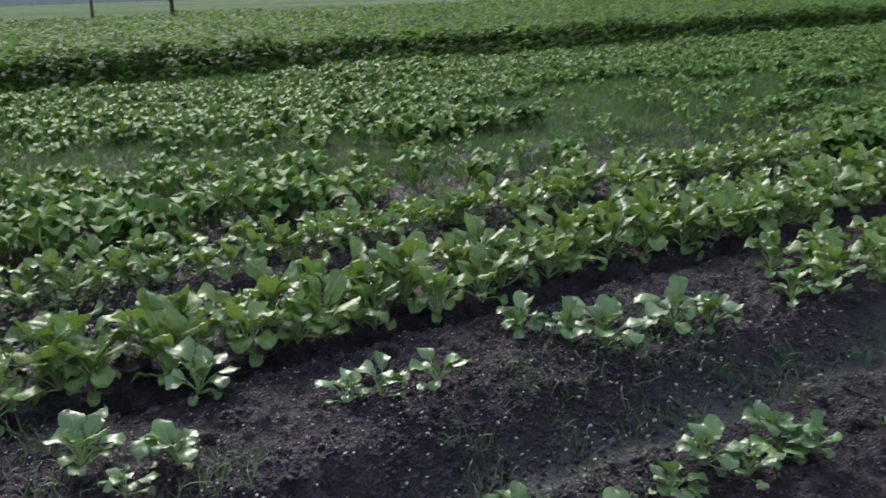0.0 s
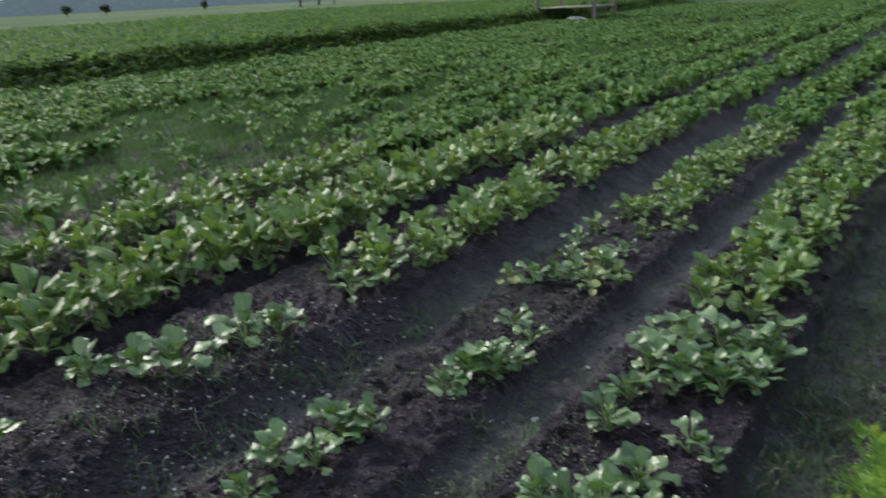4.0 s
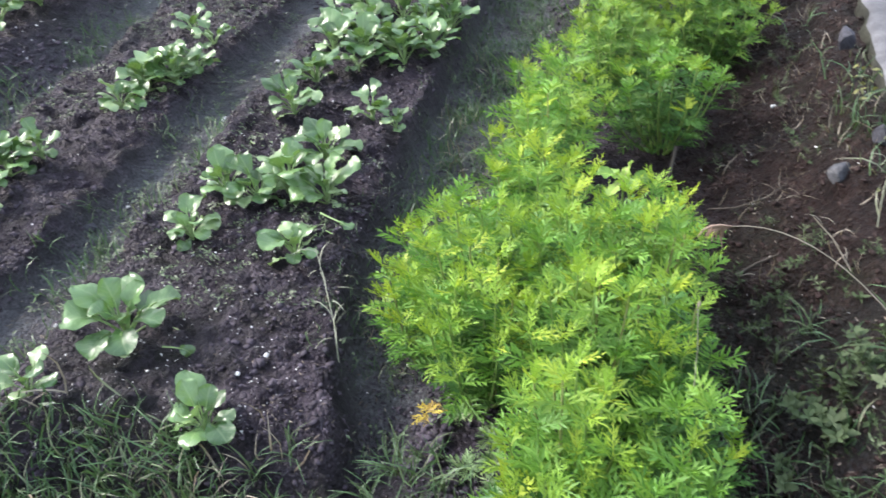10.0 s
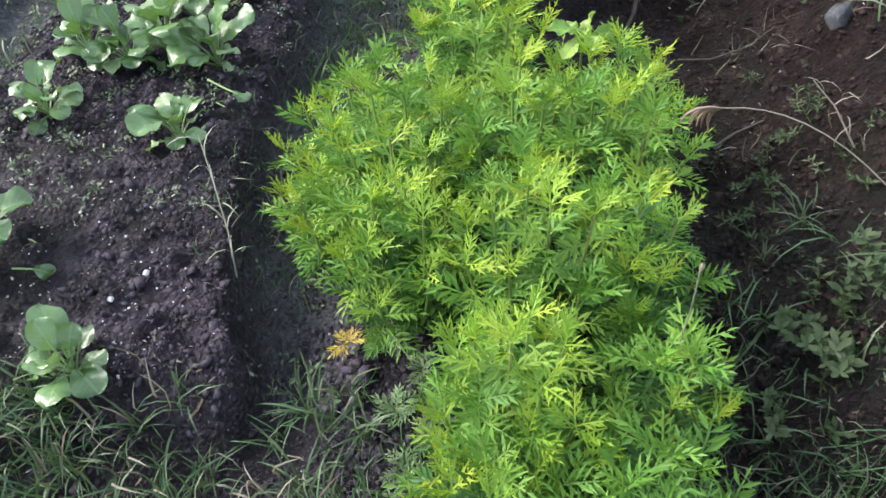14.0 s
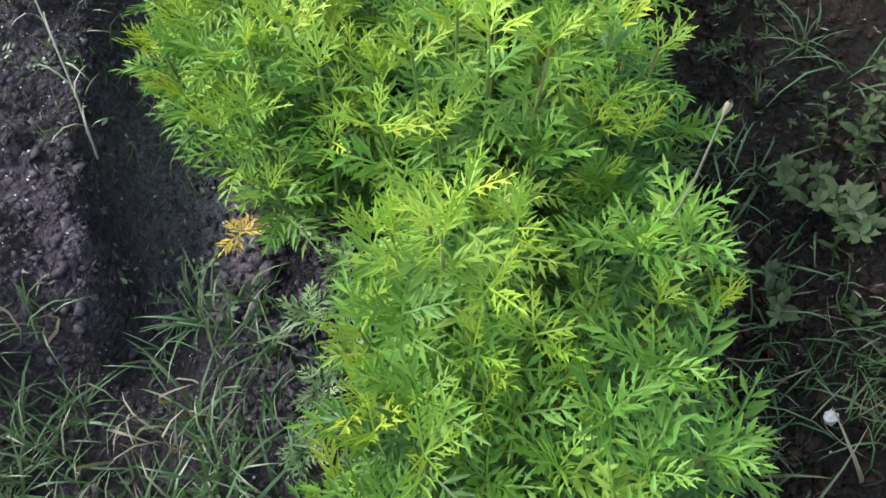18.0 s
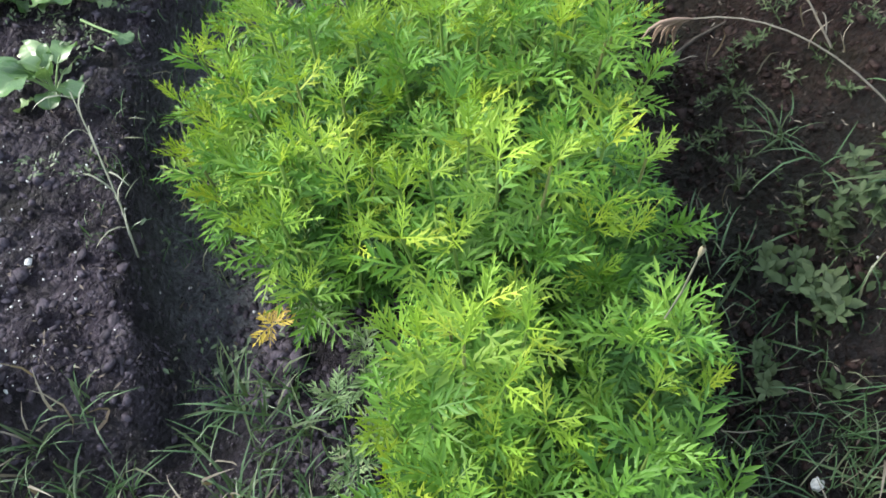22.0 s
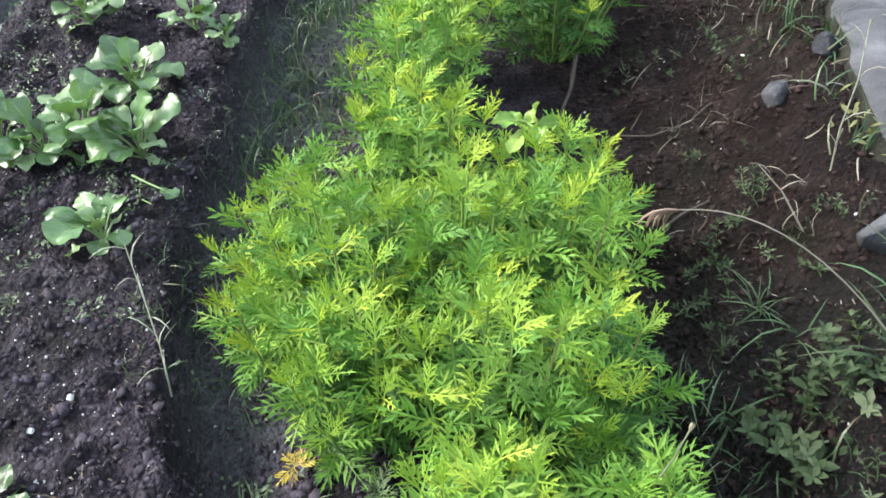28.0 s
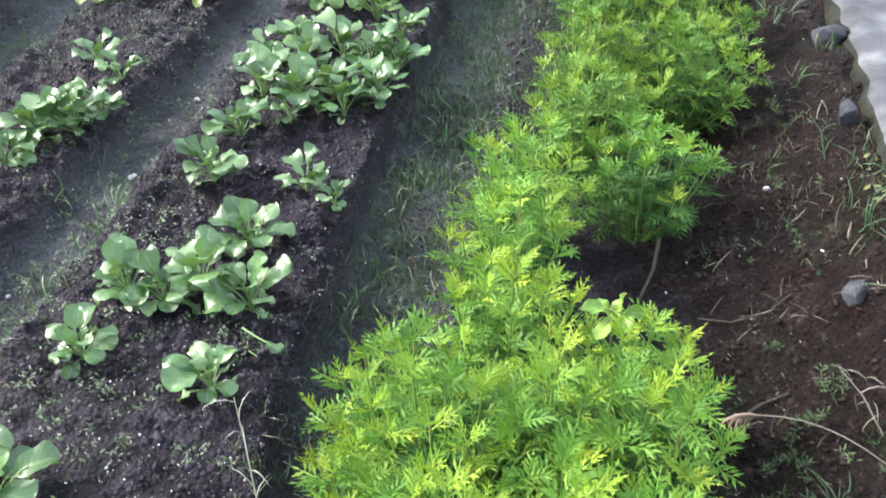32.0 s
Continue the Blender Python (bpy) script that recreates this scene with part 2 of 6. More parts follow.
def soil_material():
    k = Nodes("soil")
    fine, coarse, grit = k.noise(120.0, 5.0, 0.65), k.noise(14.0, 5.0, 0.65), k.noise(420.0, 2.0)
    black = k.ramp(coarse, (0.32, (0.0070, 0.0055, 0.0082)), (0.54, (0.0385, 0.0312, 0.0448)), (0.76, (0.108, 0.0930, 0.1180)))
    brown = k.ramp(coarse, (0.3, (0.0078, 0.0044, 0.0041)), (0.55, (0.0215, 0.0122, 0.0112)), (0.74, (0.068, 0.0440, 0.0400)))
    col = k.mix(k.attribute("brown"), black, brown)
    silt = k.ramp(k.noise(5.0, 4.0), (0.3, (0.066, 0.071, 0.080)), (0.7, (0.138, 0.146, 0.160)))
    silty = k.math("MULTIPLY", k.attribute("silt"), k.ramp(k.noise(3.0, 5.0, 0.6), (0.3, (0.25, 0.25, 0.25)), (0.6, (1, 1, 1))))
    col = k.mix(silty, col, silt)
    col = k.mix(1.0, col, k.ramp(fine, (0.3, (0.36, 0.36, 0.36)), (0.7, (1.55, 1.52, 1.5))), "MULTIPLY")
    specks = k.ramp(grit, (0.68, (0, 0, 0)), (0.74, (1, 1, 1)))
    col = k.mix(k.math("MULTIPLY", specks, 0.45), col, (0.20, 0.19, 0.20))
    # where this mask is set the soil turns darker and glossier
    dark_soil = k.attribute("dark_soil")
    col = k.mix(dark_soil, col, k.mix(0.62, col, (0.008, 0.008, 0.009)))
    moss = k.ramp(k.noise(2.2, 5.0, 0.65), (0.5, (0, 0, 0)), (0.68, (1, 1, 1)))
    col = k.mix(k.math("MULTIPLY", moss, 0.28), col, (0.022, 0.030, 0.015))
    # paled to grey-green: the haze over the far fields is in this colour
    field = k.ramp(k.noise(0.25, 6.0, 0.7), (0.3, (0.105, 0.142, 0.090)), (0.5, (0.150, 0.192, 0.122)), (0.7, (0.195, 0.228, 0.150)))
    field = k.mix(1.0, field, k.ramp(k.noise(0.03, 4.0), (0.35, (0.75, 0.8, 0.8)), (0.65, (1.12, 1.12, 1.06))), "MULTIPLY")
    green = k.attribute("green")
    col = k.mix(green, col, field)
    rough = k.math("SUBTRACT", 0.50, k.math("MULTIPLY", dark_soil, 0.16))
    cell = k.n.new("ShaderNodeTexVoronoi")
    k.put(cell.inputs["Vector"], k.position())
    cell.feature, cell.inputs["Scale"].default_value = "F1", 95.0
    crumb = k.math("MULTIPLY", k.math("SUBTRACT", 1.0, cell.outputs["Distance"]), k.math("SUBTRACT", 1.0, k.math("MULTIPLY", silty, 0.7)))
    h = k.math("ADD", k.math("ADD", k.math("MULTIPLY", fine, 0.6), k.math("MULTIPLY", grit, 0.3)), k.math("MULTIPLY", k.math("MULTIPLY", crumb, coarse), 1.3))
    return k.finish(col, rough, k.bump(h, 1.0, 0.022, k.bump(coarse, 0.7, 0.03)), k.math("MULTIPLY", k.math("SUBTRACT", 1.0, green), k.math("ADD", 0.17, k.math("MULTIPLY", dark_soil, 0.25))))


def concrete_material():
    k = Nodes("weathered_concrete")
    big, mid, fine = k.noise(5.5, 5.0, 0.6), k.noise(12.0, 5.0), k.noise(180.0, 3.0)
    col = k.ramp(big, (0.34, (0.055, 0.056, 0.064)), (0.5, (0.105, 0.106, 0.118)), (0.66, (0.20, 0.202, 0.215)))
    col = k.mix(1.0, col, k.ramp(mid, (0.3, (0.8, 0.79, 0.78)), (0.7, (1.12, 1.12, 1.12))), "MULTIPLY")
    col = k.mix(1.0, col, k.ramp(fine, (0.35, (0.85, 0.85, 0.85)), (0.65, (1.1, 1.1, 1.1))), "MULTIPLY")
    return k.finish(col, 0.8, k.bump(fine, 0.4, 0.004, k.bump(mid, 0.35, 0.01)), 0.35)


def rock_material(name, dark, light, scale=14.0):
    k = Nodes(name)
    col = k.ramp(k.noise(scale, 6.0, 0.65), (0.32, dark), (0.68, light))
    col = k.mix(1.0, col, k.ramp(k.noise(scale * 14, 3.0), (0.35, (0.7, 0.7, 0.7)), (0.65, (1.2, 1.2, 1.2))), "MULTIPLY")
    return k.finish(col, 0.7, k.bump(k.noise(scale * 5, 5.0), 0.6, 0.006), 0.2)


def wood_material(name, dark, light):
    k = Nodes(name)
    m = k.n.new("ShaderNodeMapping")
    k.put(m.inputs["Vector"], k.n.new("ShaderNodeTexCoord").outputs["Object"])
    m.inputs["Scale"].default_value = (18, 18, 1.2)
    grain = k.noise(1.5, 6.0, 0.7, m.outputs[0], 0.6)
    return k.finish(k.ramp(grain, (0.3, dark), (0.7, light)), 0.8, k.bump(grain, 0.5, 0.006), 0.3)


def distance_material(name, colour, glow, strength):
    """Far-off backdrop: surface colour plus emission standing in for the airlight of miles of air."""
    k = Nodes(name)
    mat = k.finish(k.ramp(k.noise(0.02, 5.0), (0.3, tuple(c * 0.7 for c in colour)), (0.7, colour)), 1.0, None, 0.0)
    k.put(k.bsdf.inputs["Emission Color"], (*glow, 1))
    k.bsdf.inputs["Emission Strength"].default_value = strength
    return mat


SOIL = soil_material()
CONCRETE = concrete_material()
ASPHALT = rock_material("asphalt", (0.030, 0.031, 0.036), (0.065, 0.066, 0.072), 20.0)
DARK_CONCRETE = rock_material("dark_olive_concrete", (0.008, 0.008, 0.006), (0.036, 0.037, 0.027), 9.0)
ROCK = rock_material("grey_rock", (0.030, 0.031, 0.036), (0.105, 0.107, 0.118))
DARK_ROCK = rock_material("dark_rock", (0.022, 0.022, 0.028), (0.075, 0.075, 0.09))
PALE_ROCK = rock_material("pale_stone", (0.35, 0.35, 0.35), (0.62, 0.62, 0.62))
CLOD = rock_material("soil_clod", (0.0095, 0.0075, 0.0112), (0.096, 0.0810, 0.1060), 30.0)
CLOD_BROWN = rock_material("brown_clod", (0.0078, 0.0042, 0.0038), (0.038, 0.0222, 0.0200), 30.0)
MUSTARD = leaf_material("mustard_leaf", (0.038, 0.108, 0.030), (0.134, 0.248, 0.088), (0.27, 0.38, 0.18), 0.34, vein=0.30, share=0.2, specular=0.85, odd_at=0.92)
MUSTARD_JOINED = leaf_material("mustard_leaf_in_rows", (0.064, 0.148, 0.035), (0.176, 0.292, 0.084), (0.29, 0.38, 0.14), 0.42, island=True, vein=0.30, share=0.22, specular=0.52, odd_at=0.92)
PETIOLE = leaf_material("pale_leaf_stalk", (0.20, 0.33, 0.12), (0.29, 0.42, 0.18), (0.34, 0.45, 0.22), 0.45, share=0.15)
MUSTARD_FAR = leaf_material("mustard_leaf_field", (0.055, 0.136, 0.035), (0.140, 0.256, 0.076), (0.22, 0.31, 0.11), 0.55, specular=0.16, island=True, share=0.24, odd_at=0.93)
WILTED = leaf_material("wilted_leaf", (0.10, 0.13, 0.04), (0.20, 0.20, 0.07), (0.30, 0.24, 0.10), 0.6, island=True, share=0.15)
# three leaf ages; the oldest is darkened further for the row's shaded side
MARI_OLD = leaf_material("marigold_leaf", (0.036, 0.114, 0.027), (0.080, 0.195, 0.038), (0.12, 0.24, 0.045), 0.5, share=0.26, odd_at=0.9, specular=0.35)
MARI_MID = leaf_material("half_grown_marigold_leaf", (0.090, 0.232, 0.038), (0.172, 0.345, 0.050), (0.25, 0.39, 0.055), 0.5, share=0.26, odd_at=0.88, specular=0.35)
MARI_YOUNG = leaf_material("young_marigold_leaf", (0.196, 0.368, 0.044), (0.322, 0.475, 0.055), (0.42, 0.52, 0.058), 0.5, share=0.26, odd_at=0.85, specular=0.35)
MARI_FAR = [leaf_material("far_" + n, dark, light, odd, 0.5, island=True, share=0.22, odd_at=0.88, specular=0.3) for n, dark, light, odd in (
    ("marigold_leaf", (0.042, 0.125, 0.026), (0.090, 0.205, 0.038), (0.13, 0.25, 0.045)),
    ("half_grown_marigold_leaf", (0.080, 0.195, 0.034), (0.150, 0.290, 0.046), (0.21, 0.33, 0.05)),
    ("young_marigold_leaf", (0.160, 0.300, 0.042), (0.26, 0.40, 0.052), (0.34, 0.44, 0.055)))]
MARI_STEM = leaf_material("marigold_stem", (0.14, 0.24, 0.05), (0.20, 0.30, 0.07), (0.24, 0.24, 0.09), 0.55, share=0.0)
MARI_LOW = leaf_material("low_pale_marigold_leaf", (0.15, 0.26, 0.10), (0.25, 0.37, 0.17), (0.31, 0.40, 0.20), 0.55, share=0.2)
AMBER = leaf_material("amber_dead_leaf", (0.54, 0.41, 0.05), (0.70, 0.56, 0.09), (0.42, 0.28, 0.07), 0.6, share=0.2)
GRASS = leaf_material("grass_blade", (0.030, 0.078, 0.030), (0.086, 0.160, 0.068), (0.19, 0.20, 0.13), 0.45, island=True, share=0.2, odd_at=0.9)
STRAW = leaf_material("dry_grass", (0.15, 0.13, 0.10), (0.28, 0.25, 0.20), (0.12, 0.09, 0.06), 0.6, island=True, share=0.15)
WEED = leaf_material("small_weed", (0.036, 0.060, 0.022), (0.086, 0.120, 0.052), (0.12, 0.13, 0.07), 0.5, island=True, share=0.15)
FIELD_GRASS = leaf_material("field_grass_blade", (0.046, 0.115, 0.038), (0.098, 0.195, 0.070), (0.15, 0.21, 0.085), 0.6, island=True, share=0.3, odd_at=0.93, specular=0.2)
BED_WEED = leaf_material("bed_weed_leaf", (0.048, 0.082, 0.038), (0.115, 0.165, 0.085), (0.20, 0.23, 0.15), 0.5, island=True, share=0.15, odd_at=0.92)
LITTER = leaf_material("dry_leaf_litter", (0.055, 0.042, 0.034), (0.150, 0.120, 0.095), (0.26, 0.23, 0.19), 0.7, island=True, share=0.1, odd_at=0.92)
BANK_WEED = leaf_material("bank_weed_leaf", (0.040, 0.070, 0.030), (0.088, 0.126, 0.060), (0.115, 0.145, 0.080), 0.6, share=0.2, odd_at=0.9, specular=0.2)
BROADLEAF = leaf_material("broad_weed_leaf", (0.13, 0.29, 0.045), (0.19, 0.34, 0.06), (0.26, 0.37, 0.08), 0.45, vein=0.5)
CROP = leaf_material("tall_crop_leaf", (0.062, 0.142, 0.047), (0.118, 0.212, 0.075), (0.17, 0.25, 0.10), 0.6, island=True, share=0.45, odd_at=0.93, specular=0.08)
TREE_LEAF = leaf_material("tree_leaf", (0.030, 0.050, 0.028), (0.070, 0.100, 0.050), (0.08, 0.11, 0.05), 0.6, island=True, share=0.1)
PALE_GRASS = leaf_material("pale_grass_blade", (0.22, 0.24, 0.17), (0.34, 0.35, 0.27), (0.30, 0.26, 0.19), 0.55, share=0.15)
RUSTY = leaf_material("rusty_seed_head", (0.15, 0.095, 0.065), (0.25, 0.165, 0.12), (0.30, 0.21, 0.16), 0.7, share=0.1)
PALE_BUD = leaf_material("pale_bud", (0.24, 0.21, 0.13), (0.30, 0.27, 0.18), (0.3, 0.26, 0.18), 0.6, share=0.0)
YELLOWED = leaf_material("yellowing_mustard_leaf", (0.085, 0.165, 0.044), (0.165, 0.255, 0.076), (0.26, 0.30, 0.11), 0.45, vein=0.4, share=0.15, odd_at=0.8)
BARK = wood_material("bark", (0.04, 0.034, 0.028), (0.10, 0.085, 0.07))
TIMBER = wood_material("weathered_timber", (0.13, 0.11, 0.10), (0.30, 0.27, 0.24))
ROOF = wood_material("dark_thatch", (0.018, 0.014, 0.016), (0.055, 0.045, 0.048))
BAMBOO = wood_material("bamboo_slats", (0.26, 0.25, 0.18), (0.42, 0.40, 0.31))
SACK = rock_material("pale_sack", (0.42, 0.42, 0.45), (0.65, 0.65, 0.68), 6.0)
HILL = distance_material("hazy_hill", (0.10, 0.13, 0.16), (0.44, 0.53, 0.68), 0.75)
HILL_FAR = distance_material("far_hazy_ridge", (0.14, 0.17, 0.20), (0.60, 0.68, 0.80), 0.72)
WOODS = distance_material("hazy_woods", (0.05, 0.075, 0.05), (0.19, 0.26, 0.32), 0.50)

# ---------------------------------------------------------------- the ground
# Beds run along +y: x of the right edge, x of the left edge, height of the top, width of the right bank.
BEDS = [(-0.205, -0.84, 0.098, 0.022), (-1.05, -1.62, 0.070, 0.05), (-1.80, -2.66, 0.130, 0.20), (-2.74, -3.50, 0.125, 0.06)]
while BEDS[-1][1] > -12.2:
    r = BEDS[-1][1] - 0.18
    BEDS.append((r, r - 0.66, 0.11, 0.05))
KERB_X, KERB_SLOPE = 0.918, 0.052     # the slab's edge: x at y = 0, and how far it swings out a metre
SLAB_TOP = 0.325


def kerb(y):
    y = np.asarray(y, float)
    return KERB_X + KERB_SLOPE * y + 0.014 * (vnoise(y * 2.1 + 7, 3.3) - 0.5) + (0.006 + 0.018 * smooth(2.2, 2.6, y)) * (vnoise(y * 11.0, 8.1) - 0.5)


def skew(x, y):
    """How far the nearer beds swing to the right with distance."""
    return 0.022 * np.clip(np.asarray(y, float) - 3.0, 0, 11) * smooth(-4.5, -2.0, x)


def bed_mask(x, y):
    """1 on a bed's top, 0 in a furrow, and the height of the beds."""
    x = x - skew(x, y)
    wob = 0.07 * (vnoise(x * 0.5 + 3, y * 2.2) - 0.5) + 0.03 * (vnoise(x * 5, y * 9) - 0.5)
    m, z = np.zeros_like(x), np.zeros_like(x)
    for right, left, top, bank in BEDS:
        k = smooth(left - 0.06, left + 0.05, x + wob) * (1 - smooth(right - bank, right + 0.030, x + wob - (0.10 * (1 - smooth(1.15, 1.65, y)) if right > -0.5 else 0)))
        m, z = np.maximum(m, k), np.maximum(z, k * top)
    end = smooth(0.98, 1.12, y + 0.06 * (vnoise(x * 7, y * 7) - 0.5) + 0.5 * smooth(0.4, 1.5, -x) + 6 * smooth(1.6, 2.2, -x))
    return m * end, z * end


def height(x, y):
    x, y = np.broadcast_arrays(np.asarray(x, float), np.asarray(y, float))
    m, z = bed_mask(x, y)
    z = z + 0.055 * smooth(0.02, 0.16, x + 0.04 * vnoise(y * 4, 2.2))
    z = z + 0.16 * smooth(0.50, 0.92, x - KERB_SLOPE * y * 0.6) + 0.060 * smooth(0.74, 0.88, x - KERB_SLOPE * y)
    near = np.exp(-np.maximum(0, np.hypot(x + 1, y - 2) - 5) / 6)
    z = z + near * m * (0.034 * (vnoise(x * 9, y * 9) - 0.5) + 0.026 * np.abs(vnoise(x * 24, y * 24) - 0.45) + 0.016 * smooth(0.45, 0.8, vnoise(x * 38 + 9, y * 38)))
    z = z + near * (0.010 * (vnoise(x * 45, y * 45) - 0.5) + 0.02 * (vnoise(x * 3, y * 3) - 0.5) + 0.008 * (vnoise(x * 80, y * 80) - 0.5))
    z = z + near * smooth(0.45, 0.65, x) * 0.035 * (vnoise(x * 16, y * 16) - 0.5)
    z = z - 0.20 * smooth(0.04, 0.16, x - KERB_X - KERB_SLOPE * y)
    far = np.hypot(x, y)
    return z + smooth(120, 900, far) * 0.6 * (vnoise(x / 90, y / 90) - 0.5)


def steps(*runs):
    """Grid lines: runs of (start, end, step), then stretched out to the horizon on both sides."""
    mid = np.concatenate([np.arange(a, b, s) for a, b, s in runs])
    lo, hi, d = [], [], runs[0][2]
    at = mid[0]
    while at > -3200:
        d *= 1.28; at -= d; lo.append(at)
    at, d = mid[-1], runs[-1][2]
    while at < 3200:
        d *= 1.28; at += d; hi.append(at)
    return np.concatenate([lo[::-1], mid, hi])


gx = steps((-14.0, -3.6, 0.075), (-3.6, -2.9, 0.03), (-2.9, 1.2, 0.0135))
gy = steps((-2.0, -0.5, 0.06), (-0.5, 0.95, 0.02), (0.95, 2.9, 0.0130), (2.9, 6.0, 0.028), (6.0, 14.0, 0.09), (14.0, 46.0, 0.5))
GX, GY = np.meshgrid(gx, gy)
GZ = height(GX, GY)
nx, ny = len(gx), len(gy)
ids = np.arange(nx * ny).reshape(ny, nx)
quads = np.stack([ids[:-1, :-1], ids[:-1, 1:], ids[1:, 1:], ids[1:, :-1]], -1).reshape(-1, 4)
ground = new("ground", mesh_from("ground", np.stack([GX, GY, GZ], -1).reshape(-1, 3), quads, SOIL))
tagged(ground, "dark soil in raised beds and silted furrows, green fields beyond", "ground", kind="structure")
mask, _ = bed_mask(GX, GY)
silt = (1 - mask) * (1 - smooth(0.0, 0.12, GX)) * smooth(-14.2, -13.6, GX) * (1 - 0.75 * smooth(2.1, 2.5, -GX)) * smooth(1.12, 1.5, GY + 0.15 * smooth(-0.4, -0.2, GX) + 3 * smooth(0.9, 1.6, -GX))
# darker, glossier soil: first the damp furrow by the marigolds, kept faint
dark_soil = smooth(-0.26, -0.16, GX - 0.11 * (1 - smooth(1.15, 1.65, GY))) * (1 - smooth(0.16, 0.30, GX)) * (0.15 + 0.85 * (1 - smooth(1.35, 1.75, GY))) * smooth(0.88, 1.05, GY) * (0.7 + 0.3 * vnoise(GX * 6, GY * 6))
dark_soil = 0.1 * dark_soil
# strongest low on the brown bank, fading out by y = 1.8
dark_soil = np.maximum(dark_soil, smooth(0.45, 0.6, GX) * (1 - smooth(1.2, 1.8, GY + 0.3 * (vnoise(GX * 5, GY * 5) - 0.5))))
# and darker ground at the near end of the beds
dark_soil = np.maximum(dark_soil, 0.6 * (1 - smooth(1.0, 1.15, GY)) * smooth(-1.0, -0.8, GX) * (1 - smooth(0.3, 0.45, GX)) * smooth(0.2, 0.4, GY))
brown = smooth(0.35, 0.70, GX + 0.2 * (vnoise(GX * 5, GY * 5) - 0.5))
green = np.maximum.reduce([0.4 * smooth(-0.16, 0.0, GX) * (1 - smooth(0.5, 0.7, GX)) * smooth(3.0, 6.0, GY), 0.6 * (1 - smooth(0.2, 0.8, GY)) * (1 - smooth(1.5, 1.9, -GX)) * (1 - smooth(0.7, 0.9, GX)), 0.5 * smooth(5.0, 6.5, -GX), 1 - smooth(-14.8, -13.8, GX), smooth(44, 52, GY), 1 - smooth(-9, -6, GY), smooth(3.2, 3.8, GX)])
for name, values in (("silt", silt), ("dark_soil", dark_soil), ("brown", brown), ("green", green)):
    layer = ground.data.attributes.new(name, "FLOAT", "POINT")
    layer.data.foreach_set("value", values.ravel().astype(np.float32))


def on_ground(x, y, lift=0.0):
    x, y = np.broadcast_arrays(np.asarray(x, float), np.asarray(y, float))
    return np.stack([x, y, height(x, y) + lift], -1)


def spot(x, y, yaw=0.0, size=1.0, lift=0.0, lean=0.0):
    return pose(x, y, float(height(x, y)) + lift, lean, 0, yaw) @ Matrix.Scale(size, 4)


# the concrete path with its broken edge
ys = np.concatenate([np.arange(-14, -0.5, 0.3), np.arange(-0.5, 2.09, 0.035), [2.094, 2.100, 2.108, 2.114], np.arange(2.13, 6, 0.035), np.arange(6, 60, 0.4)])
edge = kerb(ys)
section = [(0.03, 0.02), (0.012, 0.16), (-0.012, 0.27), (0.0, SLAB_TOP - 0.022), (0.02, SLAB_TOP - 0.004), (0.06, SLAB_TOP), (0.10, SLAB_TOP + 0.002),
           (0.16, SLAB_TOP + 0.003), (0.21, SLAB_TOP), (0.245, SLAB_TOP - 0.008), (0.26, 0.02)]
V = []
for k, (dx, z) in enumerate(section):
    rough = 0.013 if k < 4 else 0.004
    V.append(np.stack([edge + dx + rough * 2 * (vnoise(ys * 17 + 5 * k, k * 3.1) - 0.5), ys, z + rough * (vnoise(ys * 23, k * 7.7) - 0.5)], -1))
V = np.stack(V, 1)
V[(ys > 2.097) & (ys < 2.110), :, 2] -= 0.010     # the joint between two lengths
n, s = V.shape[:2]
ids = np.arange(n * s).reshape(n, s)
quads = np.stack([ids[:-1, :-1], ids[:-1, 1:], ids[1:, 1:], ids[1:, :-1]], -1).reshape(-1, 4)
slab = new("pavement", mesh_from("pavement", V.reshape(-1, 3), quads, [CONCRETE, DARK_CONCRETE]))
# both side faces take the much darker olive concrete
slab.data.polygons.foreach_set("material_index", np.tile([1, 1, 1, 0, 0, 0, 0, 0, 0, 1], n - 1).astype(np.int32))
tagged(slab, "weathered grey concrete kerb with a broken edge", "kerb", kind="structure")
yr = np.concatenate([np.arange(-14, 14, 0.5), np.arange(14, 60, 2.0)])
V = np.stack([np.stack([KERB_X + KERB_SLOPE * yr + dx, yr, np.full_like(yr, z)], -1) for dx, z in ((0.255, -0.05), (0.256, 0.275), (1.2, 0.295), (2.1, 0.27), (2.5, 0.0))], 1)
n, s = V.shape[:2]
ids = np.arange(n * s).reshape(n, s)
quads = np.stack([ids[:-1, :-1], ids[:-1, 1:], ids[1:, 1:], ids[1:, :-1]], -1).reshape(-1, 4)
tagged(new("road", mesh_from("road", V.reshape(-1, 3), quads, ASPHALT)), "dark grey asphalt lane beyond the kerb", "road", kind="structure")

